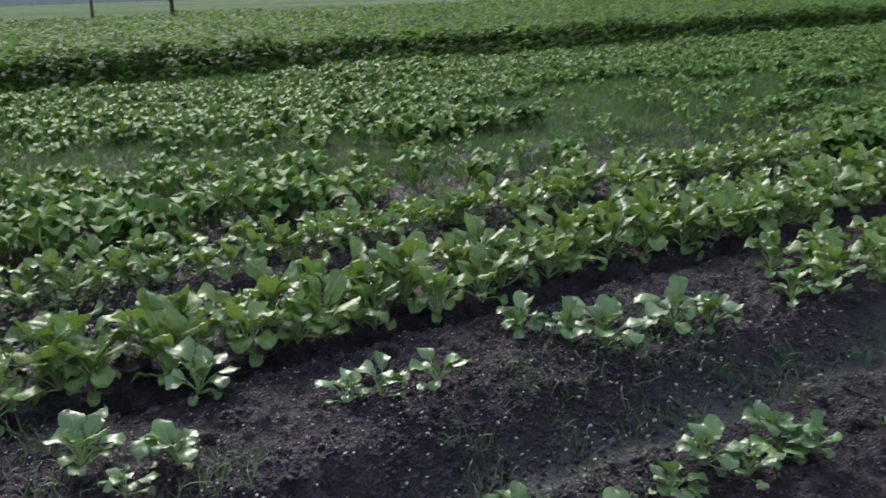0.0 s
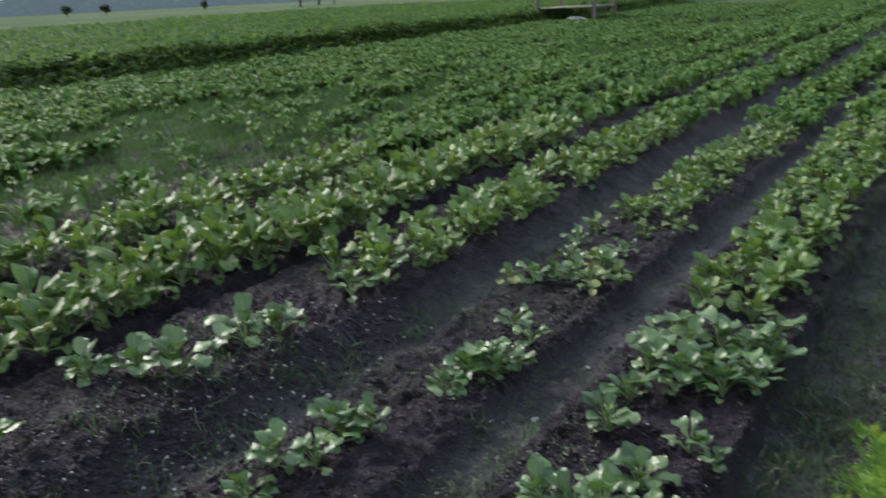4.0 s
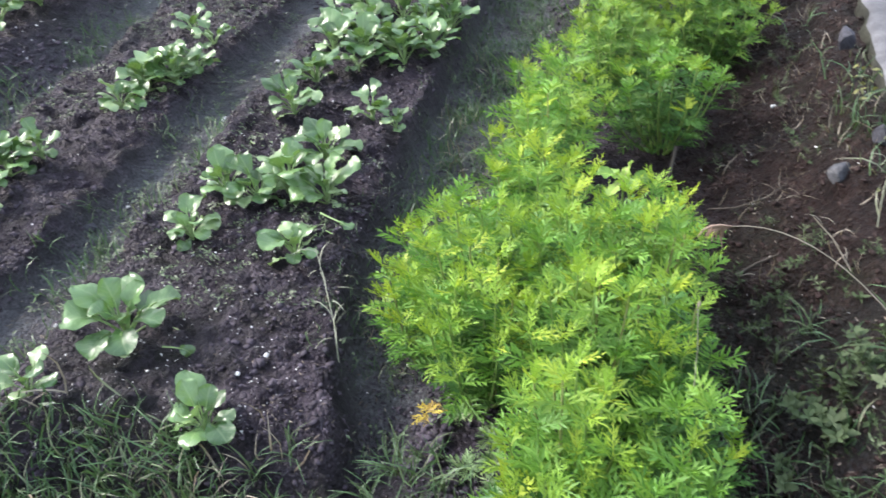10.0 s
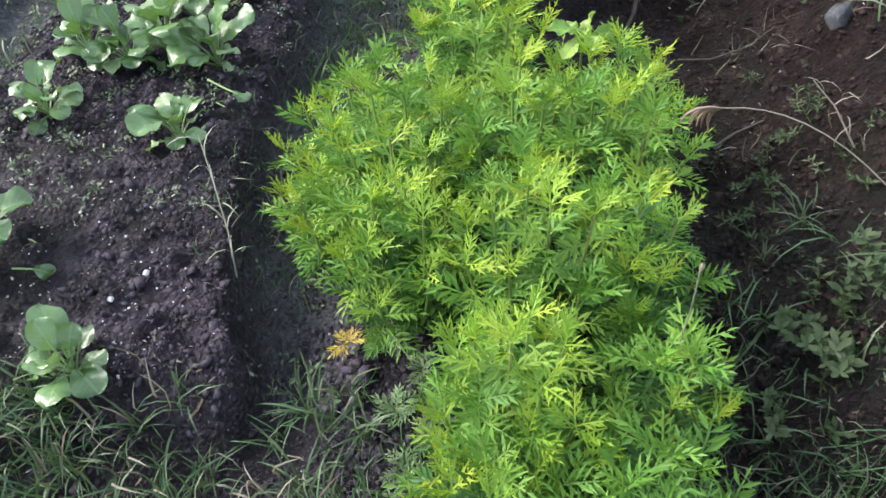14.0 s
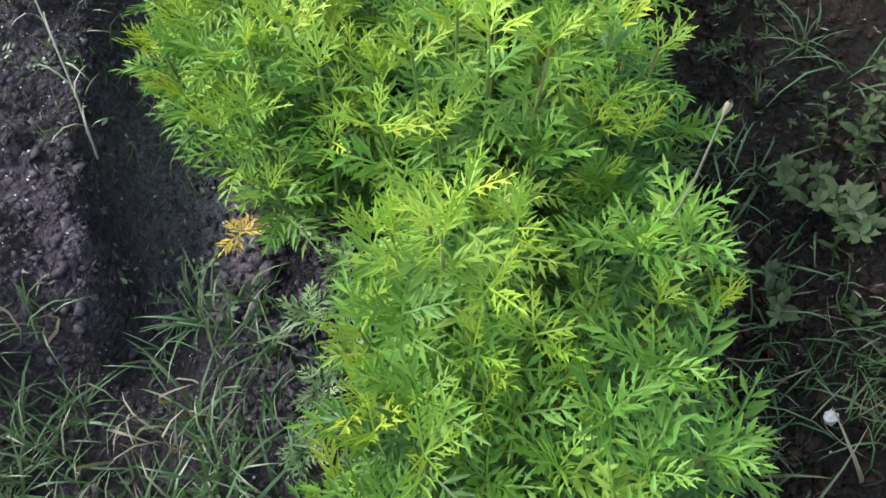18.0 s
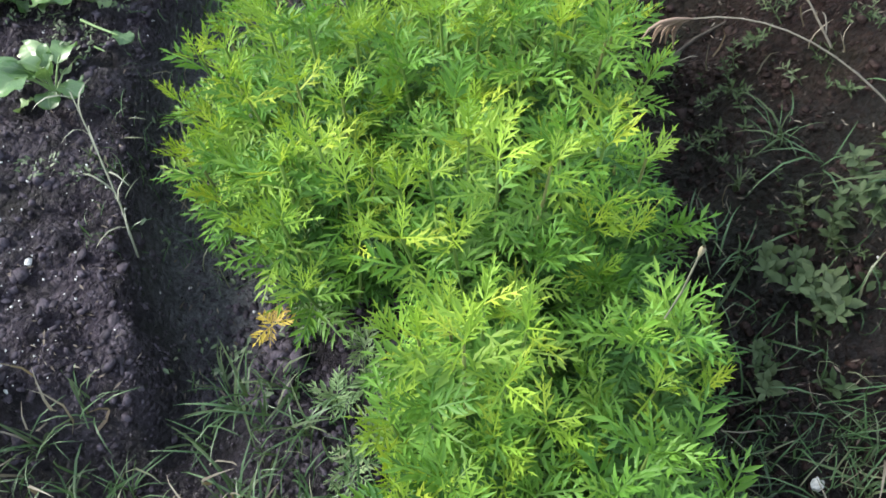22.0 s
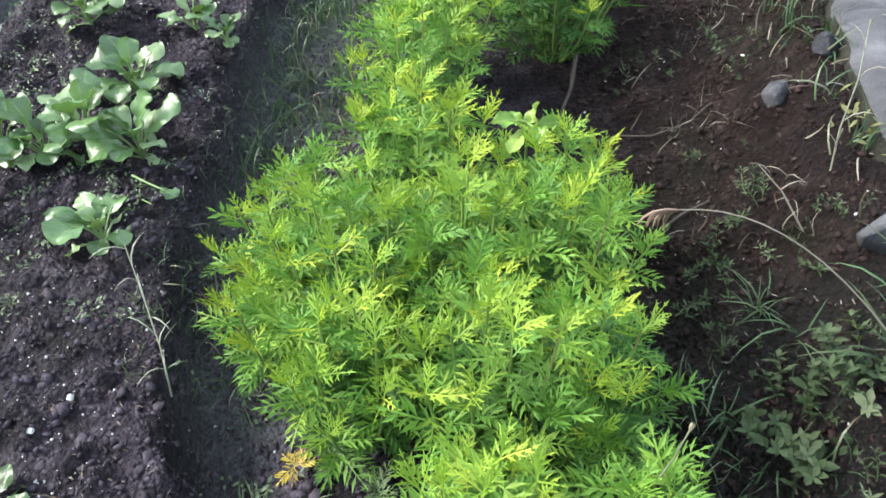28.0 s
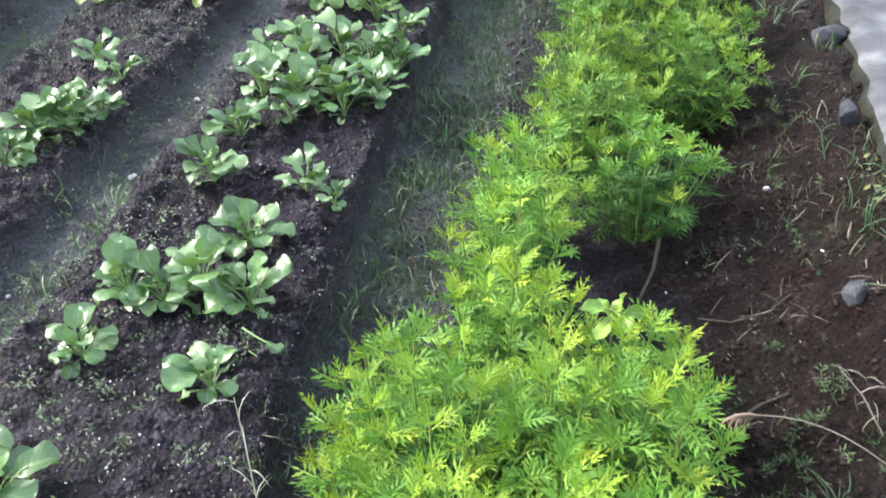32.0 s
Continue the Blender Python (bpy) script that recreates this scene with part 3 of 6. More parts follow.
# ---------------------------------------------------------------- mustard greens
def mustard_leaf(seed, length, width, petiole, rise, droop, cup, point=0.56):
    """One spoon-shaped leaf on its stalk, growing out along +y: arrays, and the number of stalk faces."""
    rnd = np.random.RandomState(seed)
    n_p, n_b = 5, 12
    u = 1 - (1 - np.linspace(0, 1, n_b)) ** 1.3
    s = np.concatenate([np.linspace(0, petiole, n_p), petiole + length * u[1:]])
    along = np.concatenate([0.16 * np.linspace(0, 1, n_p) ** 2, 0.16 + 0.84 * u[1:] ** 1.15])
    angle = np.radians(rise - droop * along)
    ds = np.diff(s, prepend=0)
    y, z = np.cumsum(np.cos(angle) * ds), np.cumsum(np.sin(angle) * ds)
    x = rnd.uniform(-0.10, 0.10) * (s / s[-1]) ** 2 * s[-1] * 2.2
    line = np.stack([x, y, z], -1)
    stalk = tube(line[:n_p + 3], np.linspace(0.0032, 0.0014, n_p + 3), 5)
    shape = (np.clip(u, 0.004, 1) ** 0.78) * (np.clip(1 - u, 0.0, 1) ** point) * (0.8 + 0.45 * u)
    half = 0.5 * width * shape / shape.max()
    cols = np.array([-1, -0.7, -0.35, 0, 0.35, 0.7, 1.0])
    V, UV = [], []
    ph = rnd.uniform(0, 6, 5)
    twist, lean = rnd.uniform(-0.7, 0.7), rnd.uniform(-0.35, 0.35)
    for i in range(n_b):
        p, an = line[n_p - 1 + i], angle[n_p - 1 + i]
        up = np.array([0, -math.sin(an), math.cos(an)])
        g = lean + twist * u[i]
        side, nor = np.array([math.cos(g), 0, 0]) + up * math.sin(g), up * math.cos(g) - np.array([math.sin(g), 0, 0])
        for c in cols:
            wave = 0.0058 * abs(c) ** 2 * math.sin(8 * u[i] + ph[0] + (2.2 if c > 0 else 0)) + 0.0022 * abs(c) * math.sin(17 * u[i] + ph[1] + 3 * c)
            blister = 0.0014 * math.sin(23 * u[i] + ph[2] + 7 * abs(c)) - 0.0018 * (abs(c) < 0.1)
            bowl = cup * half[i] * (abs(c) ** 1.4 if cup > 0 else abs(c) ** 2.2 - 0.35 * abs(c))
            V.append(p + side * c * half[i] * (1 - 0.12 * abs(cup) * abs(c)) + nor * (bowl + wave + blister))
            UV.append((0.5 + 0.5 * c, u[i]))
    w = len(cols)
    F = [(i * w + j, i * w + j + 1, (i + 1) * w + j + 1, (i + 1) * w + j) for i in range(n_b - 1) for j in range(w - 1)]
    stalk_uv = np.tile([[0.3, 0.5]], (len(stalk[0]), 1))
    v, f, uv = joined((stalk[0], stalk[1], stalk_uv), (np.array(V), np.array(F), np.array(UV)))
    return v, f, uv, len(stalk[1])


def leaf_mesh(raw, blade, stalk):
    """A mesh of one leaf, blade and stalk each in its own material."""
    me = mesh_from("leaf", raw[0], raw[1], [blade, stalk], raw[2])
    me.polygons.foreach_set("material_index", (np.arange(len(raw[1])) < raw[3]).astype(np.int32))
    return me


UNI = RND.uniform
INNER_RAW = [mustard_leaf(20 + i, UNI(0.056, 0.076), UNI(0.046, 0.060), UNI(0.048, 0.074), UNI(66, 84), UNI(30, 85), UNI(0.2, 0.5)) for i in range(5)]
OUTER_RAW = [mustard_leaf(40 + i, UNI(0.066, 0.088), UNI(0.056, 0.074), UNI(0.050, 0.080), UNI(50, 72), UNI(60, 125), UNI(-0.7, 0.35)) for i in range(8)]
LOW_RAW = [mustard_leaf(60 + i, UNI(0.046, 0.062), UNI(0.036, 0.048), UNI(0.040, 0.060), UNI(18, 42), UNI(40, 80), 0.15) for i in range(4)]
INNER, OUTER, LOW = [[leaf_mesh(r, MUSTARD, PETIOLE) for r in raws] for raws in (INNER_RAW, OUTER_RAW, LOW_RAW)]


def leaf_places(rnd, leaves, sink=0.004):
    """Which leaf of which ring goes where on one plant."""
    for i in range(leaves):
        share = i / leaves
        ring = 0 if share < 0.17 else (1 if share < 0.66 else 2)
        m = pose(0, 0, 0.004 + 0.012 * share - sink, rnd.uniform(-12, 12), rnd.uniform(-8, 8), i * 137.5 + rnd.uniform(-25, 25)) @ Matrix.Scale(rnd.uniform(0.66, 1.14), 4)
        yield ring, rnd.randint(4), m


CORE = tube([(0, 0, -0.01), (0.001, 0, 0.012), (0, 0.001, 0.03)], [0.006, 0.007, 0.004], 5)
CORE_MESH = mesh_from("stem", CORE[0], CORE[1], PETIOLE, CORE[2])


def mustard_plant(m, seed, leaves=10, label="young mustard green with broad spoon-shaped leaves"):
    plant = thing("mustard_plant", m, label, "vegetable", "mustard greens in the beds")
    part("stem", CORE_MESH, plant)
    for ring, k, at in leaf_places(np.random.RandomState(seed), leaves):
        part("leaf", (LOW, OUTER, INNER)[ring][k], plant, at)
    return plant


ROW_RAW = []


def mustard_in_row(m, seed, leaves):
    """A plant of the closed rows farther out: its leaves are one part."""
    plant = thing("mustard_plant", m, "leafy mustard green crowded into a closed row", "vegetable", "mustard greens in the beds")
    part("stem", CORE_MESH, plant)
    pieces, stalky = [], []
    for ring, k, at in leaf_places(np.random.RandomState(seed), leaves):
        v, f, uv, n = (LOW_RAW, OUTER_RAW, INNER_RAW)[ring][k]
        A = np.array(at)
        pieces.append((v @ A[:3, :3].T + A[:3, 3], f, uv))
        stalky.append(np.arange(len(f)) < n)
    v, f, uv = joined(*pieces)
    ROW_RAW.append((v, f, uv, np.concatenate(stalky)))
    me = mesh_from("foliage", v, f, [MUSTARD_JOINED, PETIOLE], uv)
    me.polygons.foreach_set("material_index", np.concatenate(stalky).astype(np.int32))
    part("foliage", me, plant)
    return plant


FAR_AWAY = pose(0, -400, 0)
PLANTS = [mustard_plant(FAR_AWAY, 100 + i, k) for i, k in enumerate((15, 16, 14, 17, 14, 15))]
SEEDLINGS = [mustard_plant(FAR_AWAY, 120 + i, k, "small mustard seedling with a few pale leaves") for i, k in enumerate((10, 11, 9))]
YELLOWING = [mustard_plant(FAR_AWAY, 140 + i, k, "yellowing mustard green with limp leaves") for i, k in enumerate((12, 13, 11))]
ROW_PLANTS = [mustard_in_row(FAR_AWAY, 160 + i, k) for i, k in enumerate((16, 17, 15, 18, 16, 17, 15, 16))]
swap = {}
for p in YELLOWING:
    for o in p.children:
        if o.data not in swap:
            swap[o.data] = o.data.copy()
            swap[o.data].materials[0] = YELLOWED
        o.data = swap[o.data]
# single plants near the path: x, y, size, turn; those under 0.75 are seedlings
NEAR = [
    (-0.34, 1.09, 0.78, 75), (-0.345, 1.605, 0.77, 0), (-0.64, 1.65, 0.76, 80), (-0.62, 1.29, 1.0, 60), (-0.73, 1.10, 0.6, 10),
    (-0.62, 1.83, 0.85, 60), (-0.53, 1.82, 0.9, 140), (-0.46, 1.86, 0.95, 250), (-0.34, 1.83, 0.9, 330), (-0.42, 2.05, 0.82, 20),
    (-0.60, 2.28, 0.85, 110), (-0.35, 2.28, 0.72, 290), (-0.26, 2.22, 0.45, 50), (-0.63, 2.55, 0.95, 70), (-0.64, 2.78, 1.0, 170), (-0.50, 2.62, 0.5, 0),
    (-0.42, 2.80, 1.1, 40), (-0.28, 2.78, 0.95, 220), (-0.55, 2.95, 1.05, 300), (-0.36, 3.02, 1.05, 100), (-0.62, 3.12, 1.0, 15), (-0.30, 3.2, 0.9, 75),
    (-1.17, 2.55, 1.1, 20), (-1.10, 2.62, 0.8, 190), (-1.22, 2.48, 0.95, 280), (-1.25, 2.34, 0.85, 90), (-1.42, 1.96, 0.9, 45), (-1.36, 1.90, 0.85, 160),
    (-1.33, 1.73, 0.9, 240), (-1.42, 1.66, 0.85, 0), (-1.40, 1.50, 0.9, 135), (-1.15, 2.85, 0.7, 0), (-1.28, 2.95, 0.68, 60), (-1.33, 1.22, 0.75, 60), (-1.47, 1.05, 0.8, 0),
    (-0.50, 2.72, 0.9, 33), (-0.36, 2.70, 0.85, 210), (-0.47, 3.08, 1.0, 260), (-0.26, 2.98, 0.9, 150), (-0.68, 2.95, 0.9, 20), (-1.12, 2.50, 0.95, 330), (-1.24, 2.58, 1.0, 140), (-1.30, 1.98, 0.85, 10),
    (-1.60, 3.50, 0.85, 30), (-1.48, 3.53, 0.85, 210), (-1.40, 3.6, 0.9, 120), (-1.30, 3.62, 0.9, 310), (-1.20, 3.55, 0.95, 80), (-1.10, 3.65, 0.9, 0), (-1.22, 3.78, 0.85, 180),
    (-2.12, 2.24, 1.15, 0), (-2.05, 2.36, 1.0, 90), (-2.05, 2.84, 1.0, 200), (-2.11, 1.88, 0.95, 20), (-2.24, 1.82, 0.8, 70), (-2.40, 1.71, 0.85, 120), (-2.21, 1.02, 0.72, 0), (-2.19, 1.22, 0.7, 50),
    (-2.28, 0.92, 0.6, 180), (-2.20, 0.36, 0.8, 40), (-2.30, 0.12, 0.85, 250), (-2.58, 0.52, 0.95, 310), (-2.12, 0.2, 0.6, 0),
]
spots, rows = list(NEAR), []


def filled(x0, x1, y0, y1, step, size, keep=1.0):
    """Plants set roughly in two lines along a bed."""
    for y in np.arange(y0, y1, step):
        for line in (0.28, 0.72):
            if RND.rand() < keep:
                rows.append((x0 + (x1 - x0) * (line + RND.uniform(-0.16, 0.16)), y + RND.uniform(-0.06, 0.06), size * RND.uniform(0.82, 1.15), RND.uniform(0, 360)))


filled(-0.78, -0.28, 3.45, 8.0, 0.135, 0.98)
filled(-1.55, -1.08, 4.7, 8.0, 0.16, 0.9, 0.9)
filled(-2.42, -1.92, 3.05, 7.5, 0.135, 1.02, 0.94)
filled(-3.16, -2.72, -0.6, 3.0, 0.17, 1.36)
filled(-3.42, -2.70, 3.0, 7.0, 0.115, 1.28)
filled(-4.34, -3.66, -1.2, 2.4, 0.13, 1.02, 0.85)
filled(-4.30, -3.72, 2.4, 5.5, 0.14, 1.15, 0.92)
near_rows = len(rows)
filled(-1.62, -1.05, 3.8, 4.7, 0.30, 0.72, 0.7)
spots, rows = spots + rows[near_rows:], rows[:near_rows]
for x, y, s, yaw in spots:
    limp = -1.75 < x < -1.0 and 3.3 < y < 5.2
    pool = SEEDLINGS if s < 0.75 else (YELLOWING if limp and RND.rand() < 0.7 else PLANTS)
    k = RND.randint(len(pool))
    copy_thing(pool[k], spot(x + float(skew(x, y)), y, yaw, s * (1.2 if s < 0.75 else 1.07) * (1.25 if x < -2.0 else 1.0), 0.0, RND.uniform(-6, 6)))
rows.sort(key=lambda r: math.hypot(r[0] - 0.3, r[1]))
UPRIGHT = Matrix.Diagonal((0.96, 0.96, 1.2, 1))
for x, y, s, yaw in rows[:210]:
    copy_thing(ROW_PLANTS[RND.randint(len(ROW_PLANTS))], spot(x + float(skew(x, y)), y, yaw, s * 1.13, 0.0, RND.uniform(-6, 6)) @ UPRIGHT)
pieces, stalky = [], []
for x, y, s, yaw in rows[210:]:
    A = np.array(spot(x + float(skew(x, y)), y, yaw, s * 1.13, 0.0, RND.uniform(-6, 6)) @ UPRIGHT)
    v, f, uv, stalk = ROW_RAW[RND.randint(len(ROW_RAW))]
    pieces.append((v @ A[:3, :3].T + A[:3, 3], f, uv))
    stalky.append(stalk)
v, f, uv = joined(*pieces)
me = mesh_from("mustard_bed", v, f, [MUSTARD_JOINED, PETIOLE], uv)
me.polygons.foreach_set("material_index", np.concatenate(stalky).astype(np.int32))
tagged(new("mustard_bed", me), "closed rows of leafy mustard greens farther out", "vegetable", "mustard beds", "stuff")
for p in PLANTS + SEEDLINGS + YELLOWING + ROW_PLANTS:
    for o in (*p.children_recursive, p):
        bpy.data.objects.remove(o)

# the beds farther out, one joined mesh of leafy plants a bed
cols = [-1, 0, 1.0]
LEAF = ([], [])
for i, (yy, zz, w) in enumerate(((0.002, 0.0, 0.07), (0.030, 0.085, 0.10), (0.052, 0.128, 0.92), (0.088, 0.146, 1.0), (0.122, 0.122, 0.30))):
    for c in cols:
        LEAF[0].append((c * 0.034 * w, yy, zz + 0.012 * abs(c) * w))
for i in range(4):
    for j in range(2):
        LEAF[1].append((i * 3 + j, i * 3 + j + 1, i * 3 + j + 4, i * 3 + j + 3))


def leafy_bed(x0, x1, y0, y1, pitch, size, leaves, seed, patchy=0.25):
    rnd = np.random.RandomState(seed)
    m = int((y1 - y0) / pitch) * 2
    y = rnd.uniform(y0, y1, m)
    line = rnd.randint(0, 2, m)
    x = x0 + (x1 - x0) * np.where(line == 0, 0.3, 0.70) + rnd.normal(0, 0.07, m)
    x = x + skew(x, y)
    keep = 0.45 * vnoise(x * 0.8 + seed, y * 0.55 + seed) + 0.55 * vnoise(x * 0.42 + 3, y * 0.3 + 8) > patchy
    keep |= rnd.rand(m) < 0.16
    x, y = x[keep], y[keep]
    s = size * rnd.uniform(0.75, 1.25, len(x)) * (0.75 + 0.45 * vnoise(x * 0.6, y * 0.35))
    base = on_ground(x, y)
    P, S = np.repeat(base, leaves, 0), np.repeat(s, leaves)
    k = len(P)
    rot = turns(rnd.uniform(0, 6.28, k), rnd.uniform(-0.45, 0.45, k), rnd.uniform(-0.4, 0.4, k))
    size3 = np.stack([S * rnd.uniform(0.8, 1.3, k), S * rnd.uniform(0.7, 1.15, k), S * rnd.uniform(0.7, 1.25, k)], -1)
    v, f, uv = scatter((np.array(LEAF[0]), np.array(LEAF[1])), P, rot, size3)
    ob = new("mustard_bed", mesh_from("mustard_bed", v, f, MUSTARD_FAR))
    return tagged(ob, "dense row of mustard greens in the distance", "vegetable", "mustard beds", "stuff")


leafy_bed(-0.80, -0.24, 8.0, 44, 0.11, 1.15, 9, 1, 0.0)
leafy_bed(-1.60, -1.05, 8.0, 44, 0.12, 1.1, 9, 2, 0.08)
leafy_bed(-2.48, -1.88, 7.5, 44, 0.12, 1.15, 9, 3, 0.05)
leafy_bed(-3.48, -2.80, 7.0, 44, 0.12, 1.25, 9, 4, 0.05)
for i, (right, left, top, bank) in enumerate(BEDS[4:]):
    leafy_bed(left - 0.02, right + 0.02, 5.5 if i == 0 else -1.5 - 0.2 * i, 44, 0.080 if i < 5 else 0.088, (1.22, 1.10, 0.98)[min(i, 2)], 9 if i < 4 else 8, 10 + i, (0.38, 0.47, 0.50, 0.49, 0.45, 0.39, 0.32)[min(i, 6)])


# ---------------------------------------------------------------- marigolds
def marigold_leaf(seed, length, pairs, droop, slim=(0.10, 0.13), spread=(0.62, 0.92)):
    """A feathered leaf: a rib with pairs of narrow leaflets, along +y."""
    rnd = np.random.RandomState(seed)
    s = np.linspace(0, 1, pairs + 2)
    ang = -droop * s ** 1.5
    ds = length / (pairs + 1)
    line = np.concatenate([[[0, 0, 0]], np.cumsum(np.stack([np.zeros(pairs + 1), np.cos(ang[1:]) * ds, np.sin(ang[1:]) * ds], -1), 0)])
    V, F = [], []
    w = 0.0011
    for p in line:
        V += [p + (-w, 0, 0), p + (w, 0, 0)]
    F += [(2 * i, 2 * i + 1, 2 * i + 3, 2 * i + 2) for i in range(pairs + 1)]

    def leaflet(p, yaw, ll, tip):
        d = np.array([math.sin(yaw), math.cos(yaw) * math.cos(tip), math.cos(yaw) * math.sin(tip) + rnd.uniform(-0.12, 0.34)])
        d /= np.linalg.norm(d)
        side = np.cross(d, (0, 0, 1.0)); side /= np.linalg.norm(side)
        up = np.cross(side, d)
        b, ww = len(V), ll * rnd.uniform(*slim)
        V.extend([p, p + d * ll * 0.42 + side * ww + up * ll * 0.05, p + d * ll * 0.45 - up * ll * 0.015, p + d * ll * 0.42 - side * ww + up * ll * 0.05,
                  p + d * ll * 0.78 + side * ww * 0.5, p + d * ll * 0.78 - side * ww * 0.5, p + d * ll - up * ll * 0.07])
        F.extend([(b, b + 2, b + 1, b + 1), (b, b + 3, b + 2, b + 2), (b + 1, b + 2, b + 6, b + 4), (b + 2, b + 3, b + 5, b + 6)])
        for sign in (-1, 1):
            at = rnd.uniform(0.22, 0.4)
            tooth = d * 0.75 + side * sign * 0.65
            V.extend([p + d * ll * at, p + d * ll * (at + 0.17), p + d * ll * at + tooth * ll * rnd.uniform(0.28, 0.42) + up * ll * 0.03])
            F.append((len(V) - 3, len(V) - 2, len(V) - 1, len(V) - 1))

    for i in range(1, pairs + 1):
        ll = length * (0.36 + 0.18 * math.sin(math.pi * (i + 0.3) / (pairs + 1))) * rnd.uniform(0.88, 1.1)
        for sign in (-1, 1):
            leaflet(line[i] + (0, rnd.uniform(-0.002, 0.002), 0), sign * rnd.uniform(*spread), ll, ang[i])
    leaflet(line[-1], rnd.uniform(-0.1, 0.1), length * 0.36, ang[-1])
    V = np.array(V)
    tris = []
    for q in F:
        tris.append((q[0], q[1], q[2]))
        if q[3] != q[2]:
            tris.append((q[0], q[2], q[3]))
    return V, np.array(tris)


OLD_RAW = [marigold_leaf(200 + i, RND.uniform(0.045, 0.057), 4, RND.uniform(0.2, 0.9), (0.090, 0.125), (0.5, 0.90)) for i in range(6)]
YOUNG_RAW = [marigold_leaf(220 + i, RND.uniform(0.036, 0.048), 3, RND.uniform(-0.3, 0.5), (0.066, 0.092), (0.40, 0.80)) for i in range(5)]
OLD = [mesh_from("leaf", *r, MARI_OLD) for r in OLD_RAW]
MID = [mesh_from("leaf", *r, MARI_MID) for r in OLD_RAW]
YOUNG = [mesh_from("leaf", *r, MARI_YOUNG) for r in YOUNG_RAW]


def shoot_line(rnd, i, shoots, radius, tall):
    r = math.sqrt((i + 0.35) / shoots)
    g = i * 2.39996 + rnd.uniform(-0.25, 0.25)
    tip = np.array([radius * r * math.cos(g) * 0.95, radius * r * math.sin(g), tall * (1 - 0.42 * r * r) * rnd.uniform(0.9, 1.08)])
    s = np.linspace(0, 1, 7)[:, None]
    base = np.array([0.02 * math.cos(g), 0.02 * math.sin(g), 0.0])
    mid = base * 0.5 + tip * 0.5 + np.array([math.cos(g), math.sin(g), 0]) * radius * 0.18 * r - np.array([0, 0, 0.03 * r])
    return (1 - s) ** 2 * base + 2 * s * (1 - s) * mid + s * s * tip


def shoot_leaves(rnd, line, ripe=0.62, yellow=0.78):
    """Poses for the leaves of one shoot: (matrix, young?)."""
    n, at = 7, []
    g0, top = rnd.uniform(0, 360), 2 if rnd.rand() < yellow else 1
    for k in range(n):
        s = 0.34 + 0.62 * k / (n - 1)
        q = s * (len(line) - 1)
        i = min(int(q), len(line) - 2)
        p = line[i] + (line[i + 1] - line[i]) * (q - i)
        young = s > 0.9
        for side in (0, 180):
            elev = rnd.uniform(5, 35) + 30 * max(0, s - 0.6)
            at.append((pose(*p, elev if not young else rnd.uniform(30, 58), rnd.uniform(-25, 25), g0 + 90 * (k % 2) + 35 * k * 0.2 + side + rnd.uniform(-20, 20))
                       @ Matrix.Scale(rnd.uniform(0.9, 1.2) * (1.0 if not young else 1.05), 4), top if young else (1 if s > ripe + rnd.uniform(-0.1, 0.12) else 0)))
    for k in range(4):
        at.append((pose(*line[-1], rnd.uniform(32, 72), rnd.uniform(-20, 20), g0 + 90 * k + rnd.uniform(-20, 20)) @ Matrix.Scale(rnd.uniform(0.6, 0.95), 4), top))
    return at


def marigold(x, y, radius, tall, shoots, seed, shade=0.0):
    rnd = np.random.RandomState(seed)
    plant = thing("marigold_plant", pose(x, y, float(height(x, y)) - 0.01, 0, 0, rnd.uniform(0, 360)),
                  "bushy young marigold with feathered yellow-green leaves", "flower plant", "marigolds along the path")
    ripe = rnd.uniform(0.46, 0.74) + shade
    shoots += 2
    for i in range(shoots):
        line = shoot_line(rnd, i, shoots, radius, tall)
        v, f, uv = tube(line, np.linspace(0.0042, 0.0018, len(line)), 4)
        shoot = part("stem", mesh_from("stem", v, f, MARI_STEM), plant)
        for m, young in shoot_leaves(rnd, line, ripe, 0.35 if shade else 0.8):
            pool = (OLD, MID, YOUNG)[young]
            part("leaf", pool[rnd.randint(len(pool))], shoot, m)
    return plant


def marigold_far(x, y, radius, tall, shoots, seed):
    rnd = np.random.RandomState(seed)
    plant = thing("marigold_plant", pose(x, y, float(height(x, y)) - 0.01, 0, 0, rnd.uniform(0, 360)),
                  "bushy yellow-green marigold farther down the row", "flower plant", "marigolds along the path")
    stems, leaves, age = [], [], []
    for i in range(shoots):
        line = shoot_line(rnd, i, shoots, radius, tall)
        stems.append(tube(line, np.linspace(0.0042, 0.0018, len(line)), 3))
        for m, young in shoot_leaves(rnd, line, 0.66, 0.6):
            v, f = (YOUNG_RAW if young == 2 else OLD_RAW)[rnd.randint(5)]
            A = np.array(m)
            leaves.append((v @ A[:3, :3].T + A[:3, 3], f))
            age.append(np.full(len(f), young))
    v, f, uv = joined(*stems)
    part("stem", mesh_from("stem", v, f, MARI_STEM), plant)
    v, f, uv = joined(*leaves)
    me = mesh_from("foliage", v, f, MARI_FAR)
    me.polygons.foreach_set("material_index", np.concatenate(age).astype(np.int32))
    part("foliage", me, plant)
    return plant


